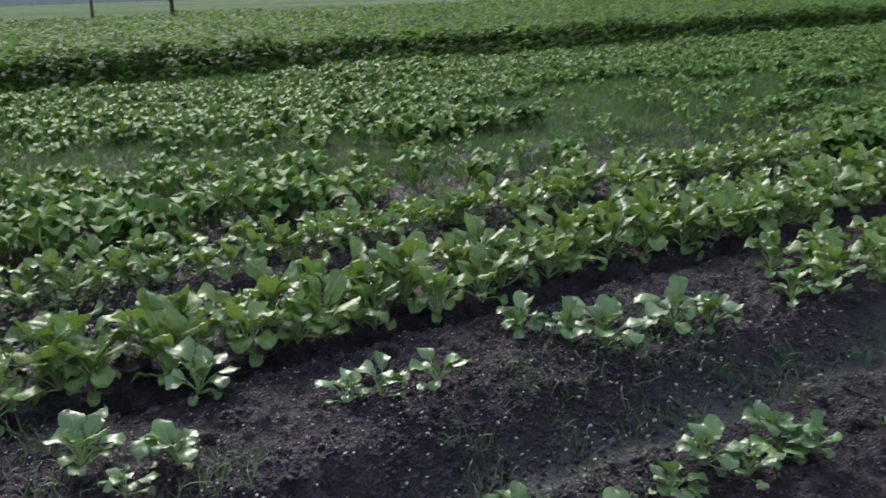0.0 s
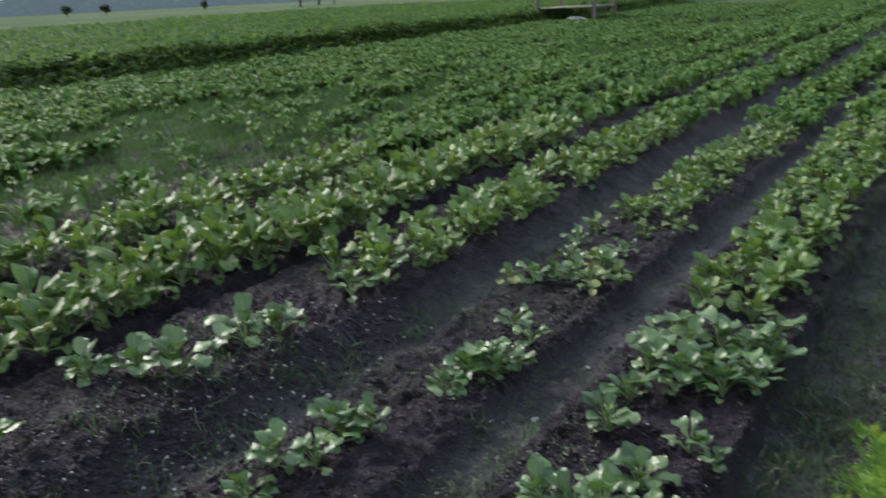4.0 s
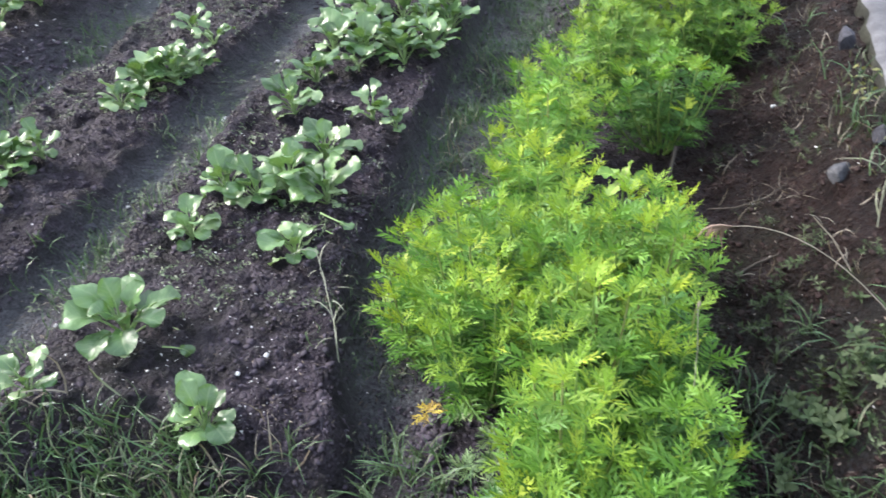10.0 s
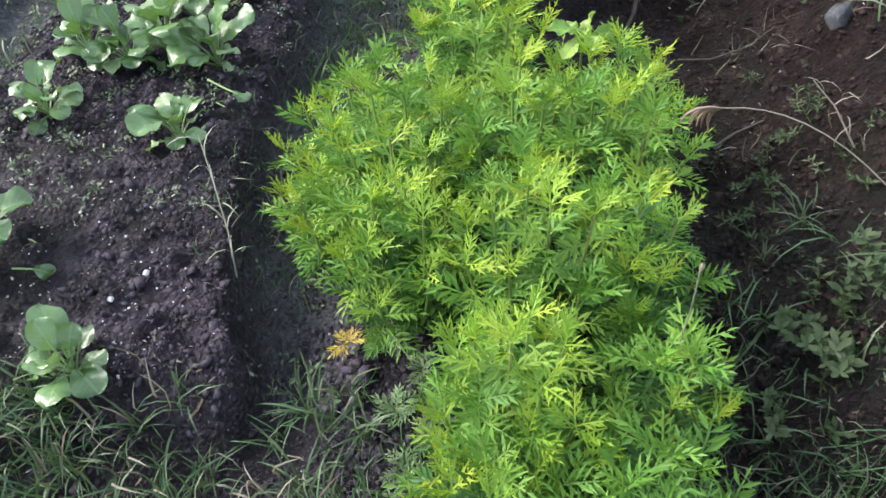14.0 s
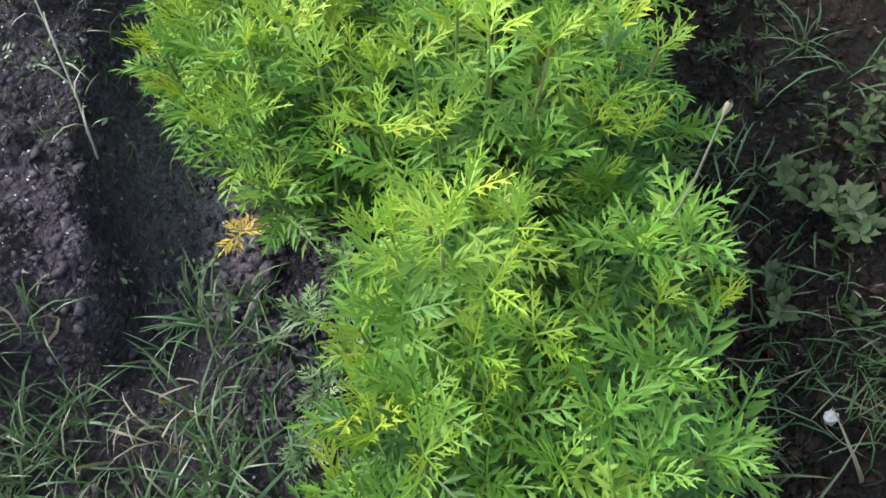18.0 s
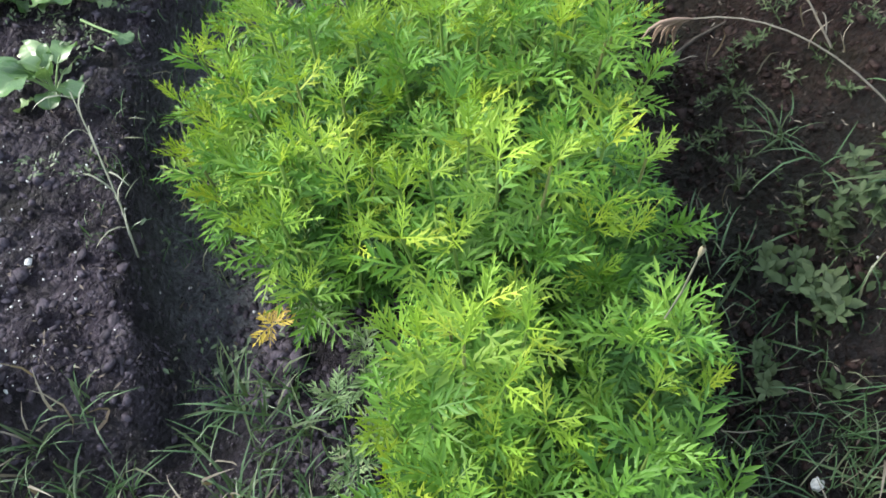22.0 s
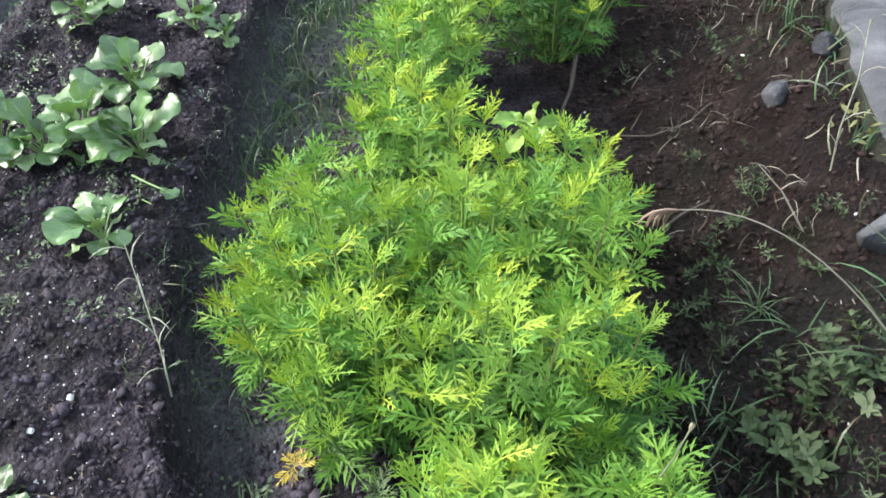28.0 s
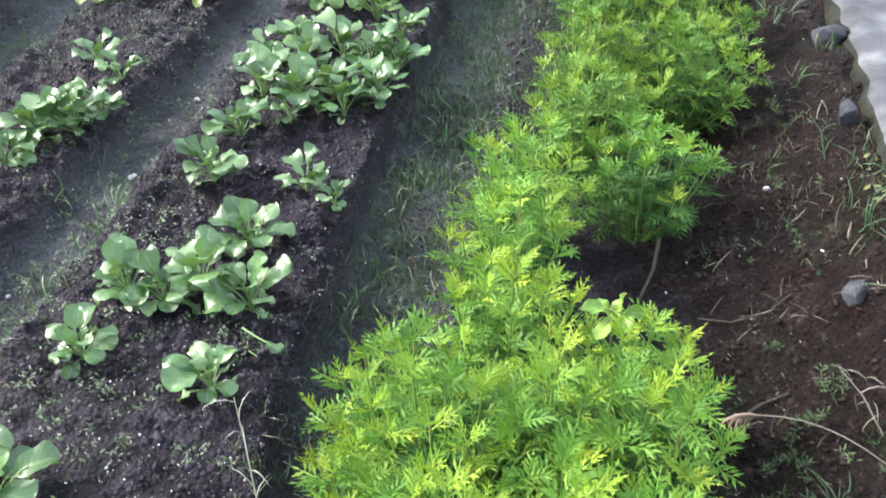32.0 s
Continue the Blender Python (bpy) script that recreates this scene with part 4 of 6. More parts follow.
# x, y, radius, height, shoots
for i, row in enumerate([
    (0.50, 0.89, 0.125, 0.29, 13), (0.345, 0.89, 0.10, 0.28, 10), (0.53, 1.07, 0.10, 0.27, 9), (0.345, 1.02, 0.105, 0.35, 12), (0.365, 1.23, 0.155, 0.395, 17),
    (0.165, 1.26, 0.11, 0.33, 11), (0.15, 1.42, 0.15, 0.35, 14), (0.50, 1.25, 0.105, 0.33, 10), (0.45, 1.46, 0.15, 0.35, 14), (0.30, 1.47, 0.13, 0.355, 12),
    (0.045, 1.56, 0.15, 0.30, 14), (0.02, 1.40, 0.10, 0.25, 9), (0.22, 1.70, 0.155, 0.35, 14), (0.46, 1.63, 0.14, 0.31, 12), (0.20, 1.93, 0.15, 0.36, 14), (0.21, 2.18, 0.15, 0.36, 14), (0.50, 2.31, 0.165, 0.31, 14),
]):
    # more dark old leaves here also put the row's shaded parts into colour
    marigold(*row, 300 + i, 0.3 if i in (0, 1, 2, 7, 16) else 0.0)
for i, row in enumerate([
    (0.36, 2.55, 0.19, 0.38, 17), (0.34, 2.86, 0.17, 0.35, 15), (0.40, 3.28, 0.18, 0.35, 15), (0.54, 2.85, 0.22, 0.36, 19), (0.58, 3.2, 0.2, 0.34, 17), (0.28, 3.78, 0.15, 0.38, 14),
    (0.63, 3.7, 0.2, 0.34, 17), (0.53, 4.15, 0.2, 0.38, 17), (0.35, 4.6, 0.17, 0.4, 15), (0.68, 4.62, 0.22, 0.38, 18),
    (0.5, 5.1, 0.22, 0.42, 18), (0.84, 5.2, 0.25, 0.4, 18), (0.52, 5.75, 0.24, 0.42, 18), (0.96, 5.9, 0.24, 0.38, 18),
    (0.53, 6.4, 0.25, 0.44, 18), (1.0, 6.6, 0.24, 0.4, 18), (0.55, 7.1, 0.26, 0.42, 18), (0.57, 7.9, 0.27, 0.42, 18),
    (0.55, 8.7, 0.25, 0.42, 18), (0.58, 9.5, 0.27, 0.42, 18), (0.57, 10.3, 0.25, 0.42, 18), (0.60, 11.1, 0.27, 0.42, 18),
    (0.59, 12.0, 0.26, 0.42, 18), (0.61, 13.0, 0.26, 0.42, 18), (0.62, 14.0, 0.26, 0.42, 16), (0.63, 15.0, 0.26, 0.42, 16), (0.64, 16.1, 0.26, 0.42, 16), (0.66, 17.3, 0.27, 0.42, 16), (0.68, 18.6, 0.27, 0.42, 16), (0.70, 20.0, 0.27, 0.42, 16), (0.76, 5.5, 0.22, 0.38, 15), (0.74, 6.2, 0.22, 0.40, 15), (0.80, 7.0, 0.24, 0.40, 15), (0.92, 7.5, 0.24, 0.40, 15), (0.88, 8.3, 0.26, 0.40, 15), (0.90, 9.2, 0.26, 0.40, 15), (0.90, 10.2, 0.26, 0.40, 15), (0.93, 11.4, 0.28, 0.40, 15), (0.95, 12.8, 0.28, 0.40, 15),
]):
    x, y, radius, tall, shoots = row
    shoots += 6
    marigold_far(x + (0.08 if 2.7 < y < 4.3 and x > 0.4 else 0.0), y, radius * 0.95, tall * (0.86 + 0.26 * (i * 7 % 5) / 4), shoots, 400 + i)


# ---------------------------------------------------------------- tall crop, hut, trees, distance
def crop_field():
    rnd = np.random.RandomState(5)
    fx = np.concatenate([np.arange(-16.0, -14.81, 0.1), np.arange(-14.8, -12.7, 0.06)])
    xs = np.concatenate([-16 - np.cumsum(0.12 * 1.12 ** np.arange(36))[::-1], fx])
    yy = np.concatenate([-6 - np.cumsum(0.4 * 1.2 ** np.arange(20))[::-1], np.arange(-6, 46, 0.25), 46 + np.cumsum(0.4 * 1.2 ** np.arange(19))])
    X, Y = np.meshgrid(xs, yy)
    front = smooth(-12.95, -14.7, X + 0.4 * (vnoise(Y * 0.7, 3) - 0.5))
    Z = on_ground(X, Y)[..., 2] - 0.05 - 0.10 * front * smooth(-17, -14, X) + front * (0.40 + 0.20 * vnoise(X * 2.2, Y * 2.2) + 0.1 * vnoise(X * 0.2, Y * 0.2)) * smooth(-47, -38, X)
    ids = np.arange(X.size).reshape(X.shape)
    q = np.stack([ids[:-1, :-1], ids[:-1, 1:], ids[1:, 1:], ids[1:, :-1]], -1).reshape(-1, 4)
    canopy = (np.stack([X, Y, Z], -1).reshape(-1, 3), q)
    field = tagged(new("crop_field", mesh_from("crop_field", *canopy, CROP)), "tall dark-green leafy crop standing in a dense block", "crop", kind="stuff")
    blade = (np.array([(-0.045, 0, 0), (0.045, 0, 0), (-0.05, 0.09, 0.03), (0.05, 0.09, 0.03), (-0.006, 0.17, 0.0), (0.006, 0.17, 0.0)]), np.array([(0, 1, 3, 2), (2, 3, 5, 4)]))
    m = 80000
    d = 28 * rnd.rand(m) ** 1.8
    px, py = -13.6 - d, rnd.uniform(-8, 50, m) + d * 0.3
    pz = 0.36 + 0.22 * vnoise(px * 2.2, py * 2.2) + 0.1 * vnoise(px * 0.2, py * 0.2) + rnd.uniform(-0.02, 0.18, m)
    m2 = 20000
    py2 = rnd.uniform(-6, 46, m2)
    run = rnd.rand(m2)
    px2 = -12.95 - 1.6 * run - 0.4 * (vnoise(py2 * 0.7, 3) - 0.5) + rnd.normal(0, 0.11, m2)
    pz2 = 0.54 * smooth(0, 1, run) + rnd.uniform(0.0, 0.14, m2)
    P = np.stack([np.concatenate([px, px2]), np.concatenate([py, py2]), np.concatenate([pz, pz2])], -1)
    k = len(P)
    yaw = np.concatenate([rnd.uniform(0, 6.28, m), rnd.normal(-1.57, 0.8, m2)])
    pitch = np.concatenate([rnd.uniform(-0.35, 0.6, m), rnd.uniform(-0.2, 0.7, m2)])
    v, f, uv = scatter(blade, P, turns(yaw, pitch, rnd.uniform(-0.4, 0.4, k)), rnd.uniform(0.45, 0.95, k) * np.concatenate([1 + d / 40, np.ones(m2) * 1.25]))
    part("leaves", mesh_from("leaves", v, f, CROP), field)


crop_field()


def pole(name, p, q, radius, material, parent, sides=8):
    p, q = np.array(p, float), np.array(q, float)
    line = [p + (q - p) * t for t in np.linspace(0, 1, 5)]
    v, f, uv = tube(line, np.linspace(radius * 1.1, radius * 0.9, 5), sides)
    return part(name, mesh_from(name, v, f, material), parent)


def box(name, size, at, material, parent, rot=(0, 0, 0), bevel=0.01, label=""):
    bm = bmesh.new()
    bmesh.ops.create_cube(bm, size=1.0, matrix=Matrix.Diagonal((*size, 1)))
    return part(name, bm_mesh(name, bm, material, bevel), parent, pose(*at, *rot), label)


def hut(x, y, yaw):
    """An open field shelter: posts, rails, a low bamboo bench floor and a gabled thatch roof."""
    h = thing("field_hut", pose(x, y, 0, 0, 0, yaw), "open timber field hut with a dark gabled roof and bamboo platform", "hut")
    w, d, eave, ridge = 1.25, 1.1, 2.15, 3.3
    for sx in (-1, 1):
        for sy in (-1, 1):
            pole("post", (sx * w, sy * d, -0.1), (sx * w, sy * d, eave + 0.05), 0.065, TIMBER, h)
            pole("brace", (sx * w, sy * d, eave - 0.55), (sx * (w - 0.5), sy * d, eave), 0.035, TIMBER, h)
        pole("king_post", (sx * w, 0, eave), (sx * w, 0, ridge - 0.05), 0.05, TIMBER, h)
        pole("tie_beam", (sx * w, -d - 0.15, eave), (sx * w, d + 0.15, eave), 0.055, TIMBER, h)
    for sy in (-1, 1):
        pole("wall_plate", (-w - 0.2, sy * d, eave + 0.06), (w + 0.2, sy * d, eave + 0.06), 0.05, TIMBER, h)
        slope = math.degrees(math.atan2(ridge - eave + 0.2, d + 0.62))
        run = math.hypot(ridge - eave + 0.2, d + 0.62)
        box("roof_slope", (2 * w + 1.1, run, 0.09), (0, sy * (d + 0.62) / 2, (ridge + eave - 0.2) / 2 + 0.12), ROOF, h, (-sy * slope, 0, 0), 0.02, "dark thatched roof slope")
        pole("bench_rail", (-w, sy * d * 0.92, 0.62), (w, sy * d * 0.92, 0.62), 0.04, TIMBER, h)
    pole("ridge_pole", (-w - 0.5, 0, ridge), (w + 0.5, 0, ridge), 0.05, TIMBER, h)
    for i in range(15):
        box("slat", (0.13, 2 * d + 0.1, 0.025), (-w + 0.08 + i * (2 * w - 0.16) / 14, 0, 0.675), BAMBOO, h, (0, 0, RND.uniform(-1, 1)), 0.004)
    return h


hut(-12.85, 30.4, -86)
bm = bmesh.new()
bmesh.ops.create_icosphere(bm, subdivisions=3, radius=1.0)
for vert in bm.verts:
    vert.co = Vector((vert.co.x * 0.55, vert.co.y * 0.35, max(-0.05, vert.co.z * 0.30) + 0.05 * noise.noise(vert.co * 2.5)))
sack = thing("sack", pose(-12.35, 29.2, 0.05, 0, 0, 20), "pale sacks heaped on the ground under the hut", "sack", mesh=bm_mesh("sack", bm, SACK))
sack.data.polygons.foreach_set("use_smooth", [True] * len(sack.data.polygons))


def clumps(rnd, centres, radii, each, size):
    """Leaf clumps on the shells of several lumps."""
    P = []
    for c, r in zip(centres, radii):
        d = rnd.normal(size=(each, 3))
        d /= np.linalg.norm(d, axis=1)[:, None]
        P.append(np.asarray(c) + d * np.asarray(r) * rnd.uniform(0.55, 1.08, each)[:, None])
    P = np.concatenate(P)
    k = len(P)
    leaf = (np.array([(-0.5, -0.4, 0), (0.4, -0.5, 0.1), (0.5, 0.45, 0), (-0.35, 0.5, 0.12)]), np.array([(0, 1, 2, 3)]))
    v, f, uv = scatter(leaf, P, turns(rnd.uniform(0, 6.28, k), rnd.uniform(-1.2, 1.2, k), rnd.uniform(-1, 1, k)), size * rnd.uniform(0.6, 1.3, k))
    return v, f


def tree(azimuth, distance, tall, spread, trunk, seed, label, each=170):
    rnd = np.random.RandomState(seed)
    x, y = distance * math.sin(radians(azimuth)), distance * math.cos(radians(azimuth))
    t = thing("tree", pose(x, y, float(height(x, y)) - 0.2), label, "tree")
    line = [(0.15 * tall * 0.1 * math.sin(2 * s), 0.05 * s, trunk * 1.35 * s) for s in np.linspace(0, 1, 6)]
    v, f, uv = tube(line, np.linspace(0.045 * tall, 0.025 * tall, 6), 8)
    part("trunk", mesh_from("trunk", v, f, BARK), t)
    centres, radii = [], []
    for i in range(9):
        g = rnd.uniform(0, 6.28)
        c = np.array([spread * 0.62 * math.cos(g) * rnd.rand() ** 0.5, spread * 0.62 * math.sin(g) * rnd.rand() ** 0.5, trunk + (tall - trunk) * rnd.uniform(0.3, 0.8)])
        centres.append(c)
        radii.append((spread * 0.42, spread * 0.42, (tall - trunk) * 0.27))
        v, f, uv = tube([line[3], (np.array(line[4]) + c) / 2, c], [0.02 * tall, 0.013 * tall, 0.006 * tall], 5)
        part("limb", mesh_from("limb", v, f, BARK), t)
    part("crown", mesh_from("crown", *clumps(rnd, centres, radii, each, 0.075 * tall), TREE_LEAF), t)
    return t


tree(-41.5, 170, 5.6, 2.7, 2.1, 1, "round-crowned field tree on a bare trunk")
tree(-40.3, 190, 6.6, 2.1, 1.6, 2, "narrow upright field tree with a dark crown")
tree(-39.3, 200, 3.8, 1.5, 1.6, 3, "small field tree with a thin crown")
tree(-63.8, 150, 2.4, 2.6, 0.3, 4, "low broad dark bush at the field's edge")
tree(-61.4, 160, 2.6, 1.2, 0.9, 5, "small round field tree")
tree(-55.8, 210, 2.6, 1.5, 0.8, 6, "small round field tree")
tree(-53.6, 200, 2.6, 1.3, 0.8, 7, "small round field tree")
tree(-47.6, 180, 2.4, 0.8, 0.6, 8, "small narrow field tree")
tree(-29.5, 180, 5.2, 2.2, 1.5, 9, "dark round field tree")
tree(-28.3, 185, 5.6, 2.0, 1.6, 10, "dark round field tree")
tree(-77.2, 37, 2.6, 0.55, 1.45, 12, "short dark bare-trunked tree with a sparse top", 22)
tree(-81.9, 60, 3.0, 0.6, 1.8, 13, "short dark bare-trunked tree with a sparse top", 30)


def far_woods():
    rnd = np.random.RandomState(9)
    centres, radii = [], []
    for az in np.arange(-100, 0, 0.55):
        lump = vnoise(az * 0.35 + 40, 4.4)
        tall = 4.5 + 7 * lump * lump + (5.5 if -59 < az < -50 else 0) + (9.0 if az > -20 else 0) - (3 if -47 < az < -36 else 0)
        d = rnd.uniform(430, 520)
        x, y = d * math.sin(radians(az)), d * math.cos(radians(az))
        tall *= rnd.uniform(0.75, 1.15)
        centres.append((x, y, tall * 0.45)); radii.append((4.2, 4.2, tall * 0.52))
        centres.append((x + rnd.uniform(-4, 4), y + rnd.uniform(-4, 4), tall * 0.25)); radii.append((4.5, 4.5, tall * 0.35))
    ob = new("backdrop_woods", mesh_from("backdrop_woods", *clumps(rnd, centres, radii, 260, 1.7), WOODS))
    tagged(ob, "hazy line of far trees across the plain", "woods", kind="stuff")


def ridge(name, distance, profile, material, label):
    az = np.arange(-125, 30, 0.25)
    top = np.tan(np.radians(np.maximum(0.02, profile(az)))) * distance
    x, y = distance * np.sin(np.radians(az)), distance * np.cos(np.radians(az))
    V = np.concatenate([np.stack([x, y, np.full_like(x, -40)], -1), np.stack([x * 1.02, y * 1.02, top], -1), np.stack([x * 1.15, y * 1.15, top * 0.3], -1)])
    n = len(az)
    F = [(r * n + i, r * n + i + 1, (r + 1) * n + i + 1, (r + 1) * n + i) for r in (0, 1) for i in range(n - 1)]
    return tagged(new(name, mesh_from(name, V, F, material)), label, "hills", kind="structure")


far_woods()
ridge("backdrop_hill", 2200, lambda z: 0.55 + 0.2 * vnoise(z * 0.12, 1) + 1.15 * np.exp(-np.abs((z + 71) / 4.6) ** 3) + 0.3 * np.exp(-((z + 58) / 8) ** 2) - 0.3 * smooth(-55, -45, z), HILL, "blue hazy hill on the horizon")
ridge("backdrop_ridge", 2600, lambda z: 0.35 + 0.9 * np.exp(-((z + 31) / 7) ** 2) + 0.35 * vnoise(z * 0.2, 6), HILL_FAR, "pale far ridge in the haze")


# ---------------------------------------------------------------- stones, clods, weeds and grass
def lumps(seed, material, name, label, places, sizes, flat=0.6):
    rnd = np.random.RandomState(seed)
    bm = bmesh.new()
    bmesh.ops.create_icosphere(bm, subdivisions=1, radius=0.5)
    v0 = np.array([w.co for w in bm.verts]); f = np.array([[w.index for w in face.verts] for face in bm.faces])
    bm.free()
    places, sizes, sets = np.asarray(places), np.asarray(sizes), []
    for q in range(6):
        v = v0 * rnd.uniform(0.45, 1.45, (len(v0), 1)) * rnd.uniform(0.7, 1.3, 3)
        P, S = places[q::6], sizes[q::6]
        k = len(P)
        s3 = S[:, None] * rnd.uniform(0.6, 1.3, (k, 3)) * np.array([1, 1, flat])
        sets.append(scatter((v, f), P, turns(rnd.uniform(0, 6.28, k), rnd.uniform(-0.5, 0.5, k), rnd.uniform(-0.5, 0.5, k)), s3))
    V, F, uv = joined(*sets)
    return tagged(new(name, mesh_from(name, V, F, material, flat=True)), label, "soil", kind="stuff")


def scatter_xy(seed, count, x0, x1, y0, y1):
    rnd = np.random.RandomState(seed)
    return rnd.uniform(x0, x1, count), y0 + (y1 - y0) * rnd.rand(count) ** 1.5


x, y = scatter_xy(1, 52000, -2.9, 0.02, 0.9, 4.2)
x2, y2 = scatter_xy(10, 9000, -2.7, -1.75, -0.4, 2.2)
x, y = np.concatenate([x, x2]), np.concatenate([y, y2])
m, _ = bed_mask(x, y)
k = (m > 0.25) & (vnoise(x * 4, y * 4) > 0.22)
lumps(1, CLOD, "clods", "crumbled dark soil clods on the beds", on_ground(x[k], y[k], 0.001), 0.004 + 0.017 * np.random.RandomState(2).rand(k.sum()) ** 4)
x, y = scatter_xy(9, 16000, -2.9, -0.05, 0.3, 5.0)
m, _ = bed_mask(x, y)
k = (m < 0.4) & (vnoise(x * 5 + 3, y * 3) > 0.38)
lumps(9, CLOD, "clods", "crumbs of soil fallen into the furrows", on_ground(x[k], y[k], 0.001), 0.004 + 0.018 * np.random.RandomState(9).rand(k.sum()) ** 3.5)
x, y = scatter_xy(3, 9000, 0.5, 1.1, 0.9, 5.0)
k = x < kerb(y) - 0.01
lumps(3, CLOD_BROWN, "clods", "crumbled brown soil beside the kerb", on_ground(x[k], y[k], 0.001), 0.004 + 0.017 * np.random.RandomState(4).rand(k.sum()) ** 4)
x, y = scatter_xy(5, 1200, -2.8, 1.0, 0.9, 4.5)
lumps(5, PALE_ROCK, "gravel", "tiny pale stones strewn on the soil", on_ground(x, y, 0.001), 0.003 + 0.006 * np.random.RandomState(6).rand(1200) ** 3, 0.5)

x, y = scatter_xy(7, 760, -0.75, -0.2, 1.08, 2.4)
lumps(7, PALE_ROCK, "gravel", "fine whitish grit on the near bed", on_ground(x, y, 0.001), 0.0025 + 0.005 * np.random.RandomState(8).rand(760) ** 4, 0.6)


def stone(x, y, size, material, seed, label, lift=0.0, name="stone"):
    r = np.random.RandomState(seed)
    bm = bmesh.new()
    for d in r.normal(size=(22, 3)):
        d = d / np.linalg.norm(d) * r.uniform(0.86, 1.06)
        bm.verts.new((d[0] * size[0], d[1] * size[1], d[2] * size[2]))
    hull = bmesh.ops.convex_hull(bm, input=list(bm.verts))
    bmesh.ops.delete(bm, geom=[w for w in bm.verts if not w.link_faces], context="VERTS")
    bmesh.ops.bevel(bm, geom=list(bm.edges), offset=0.06 * min(size), segments=1, affect="EDGES")
    ob = thing(name, pose(x, y, float(height(x, y)) + lift, 0, 0, seed * 47), label, "stone", mesh=bm_mesh(name, bm, material))
    return ob


stone(0.895, 1.94, (0.036, 0.028, 0.030), ROCK, 1, "grey broken stone half sunk in brown soil", 0.0)
stone(0.95, 1.52, (0.034, 0.052, 0.045), ROCK, 2, "grey rock wedged under the kerb", 0.022)
stone(0.985, 2.56, (0.026, 0.038, 0.042), DARK_ROCK, 4, "dark bluish rock beside the kerb", 0.03)
stone(0.965, 1.10, (0.024, 0.034, 0.032), DARK_ROCK, 5, "dark grey rock under the kerb", 0.03)
stone(0.99, 2.02, (0.026, 0.036, 0.030), DARK_ROCK, 9, "dark broken rock leaning on the kerb", 0.012)
stone(1.035, 3.05, (0.04, 0.06, 0.05), DARK_ROCK, 6, "dark rock beside the kerb", 0.02)
stone(-1.04, 1.77, (0.020, 0.018, 0.014), DARK_ROCK, 8, "small dark stone in the furrow", 0.006)
for i, (x, y, s) in enumerate([(-0.92, 2.41, 0.016), (-0.93, 2.9, 0.014), (-0.86, 3.25, 0.016), (-0.97, 1.62, 0.008), (0.74, 0.97, 0.011), (-0.29, 1.28, 0.008), (-0.33, 1.22, 0.009), (0.80, 2.4, 0.010), (-1.0, 1.9, 0.008)]):
    stone(x, y, (s, s * 0.8, s * 0.6), PALE_ROCK, 20 + i, "small whitish stone lying on the soil", s * 0.3, "pale_stone")

BLADE_V, BLADE_F = [], []
for i, (s, w) in enumerate(((0, 0.9), (0.3, 1.0), (0.6, 0.8), (0.85, 0.45), (1.0, 0.08))):
    BLADE_V += [(-0.017 * w, 0.55 * s ** 2.2, 0.9 * s - 0.35 * s ** 3), (0.017 * w, 0.55 * s ** 2.2, 0.9 * s - 0.35 * s ** 3)]
    if i:
        BLADE_F.append((2 * i - 2, 2 * i - 1, 2 * i + 1, 2 * i))
BLADE = (np.array(BLADE_V), np.array(BLADE_F))


def grass_patch(seed, x, y, size, material, label, spread=0.35, name="grass", slim=1.0):
    rnd = np.random.RandomState(seed)
    k = len(x)
    rot = turns(rnd.uniform(0, 6.28, k), rnd.uniform(-spread, spread * 1.6, k), rnd.uniform(-spread, spread, k))
    v, f, uv = scatter(BLADE, on_ground(x, y, -0.003), rot, (np.asarray(size) * rnd.uniform(0.6, 1.3, k))[:, None] * np.array([slim, 1, 1]))
    return tagged(new(name, mesh_from(name, v, f, material)), label, "grass", kind="stuff")


def tufts(seed, count, blades, x0, x1, y0, y1, spread, where=None):
    r = np.random.RandomState(seed)
    cx, cy = r.uniform(x0, x1, count), r.uniform(y0, y1, count)
    if where is not None:
        k = where(cx, cy)
        cx, cy = cx[k], cy[k]
    x, y = np.repeat(cx, blades), np.repeat(cy, blades)
    return x + r.normal(0, spread, len(x)), y + r.normal(0, spread, len(y))


x, y = tufts(1, 260, 16, -0.75, 0.25, 0.62, 1.14, 0.022, lambda a, b: b < 1.13 - 0.12 * vnoise(a * 6, 1) - 0.15 * smooth(-0.35, -0.2, a))
grass_patch(1, x, y, np.full(len(x), 0.105), GRASS, "wiry green grass at the end of the bed", 0.7)
x, y = tufts(2, 34, 8, 0.6, 0.98, 0.62, 1.35, 0.02, lambda a, b: vnoise(a * 5, b * 5) > 0.25)
grass_patch(2, x, y, np.full(len(x), 0.085), GRASS, "dull green grass on brown soil", 0.55)
x, y = tufts(3, 45, 5, -0.7, 0.98, 0.62, 1.3, 0.03, lambda a, b: ((a < 0.1) & (b < 1.08)) | (a > 0.62))
grass_patch(3, x, y, np.full(len(x), 0.12), STRAW, "dry bent straw among the grass", 0.6, "dry_grass")
x, y = tufts(4, 1500, 7, -2.1, 0.05, 1.1, 7.0, 0.018, lambda a, b: (bed_mask(a, b)[0] < 0.4) & (vnoise(a * 2, b * 1.3) > 0.5))
grass_patch(4, x, y, np.full(len(x), 0.06), GRASS, "short thin grass in the furrows", 0.7)
x, y = tufts(5, 3000, 6, -0.22, 0.06, 1.3, 14.0, 0.02, lambda a, b: vnoise(a * 2 + 9, b * 1.3) > 0.35 - 0.15 * smooth(2, 3, b))
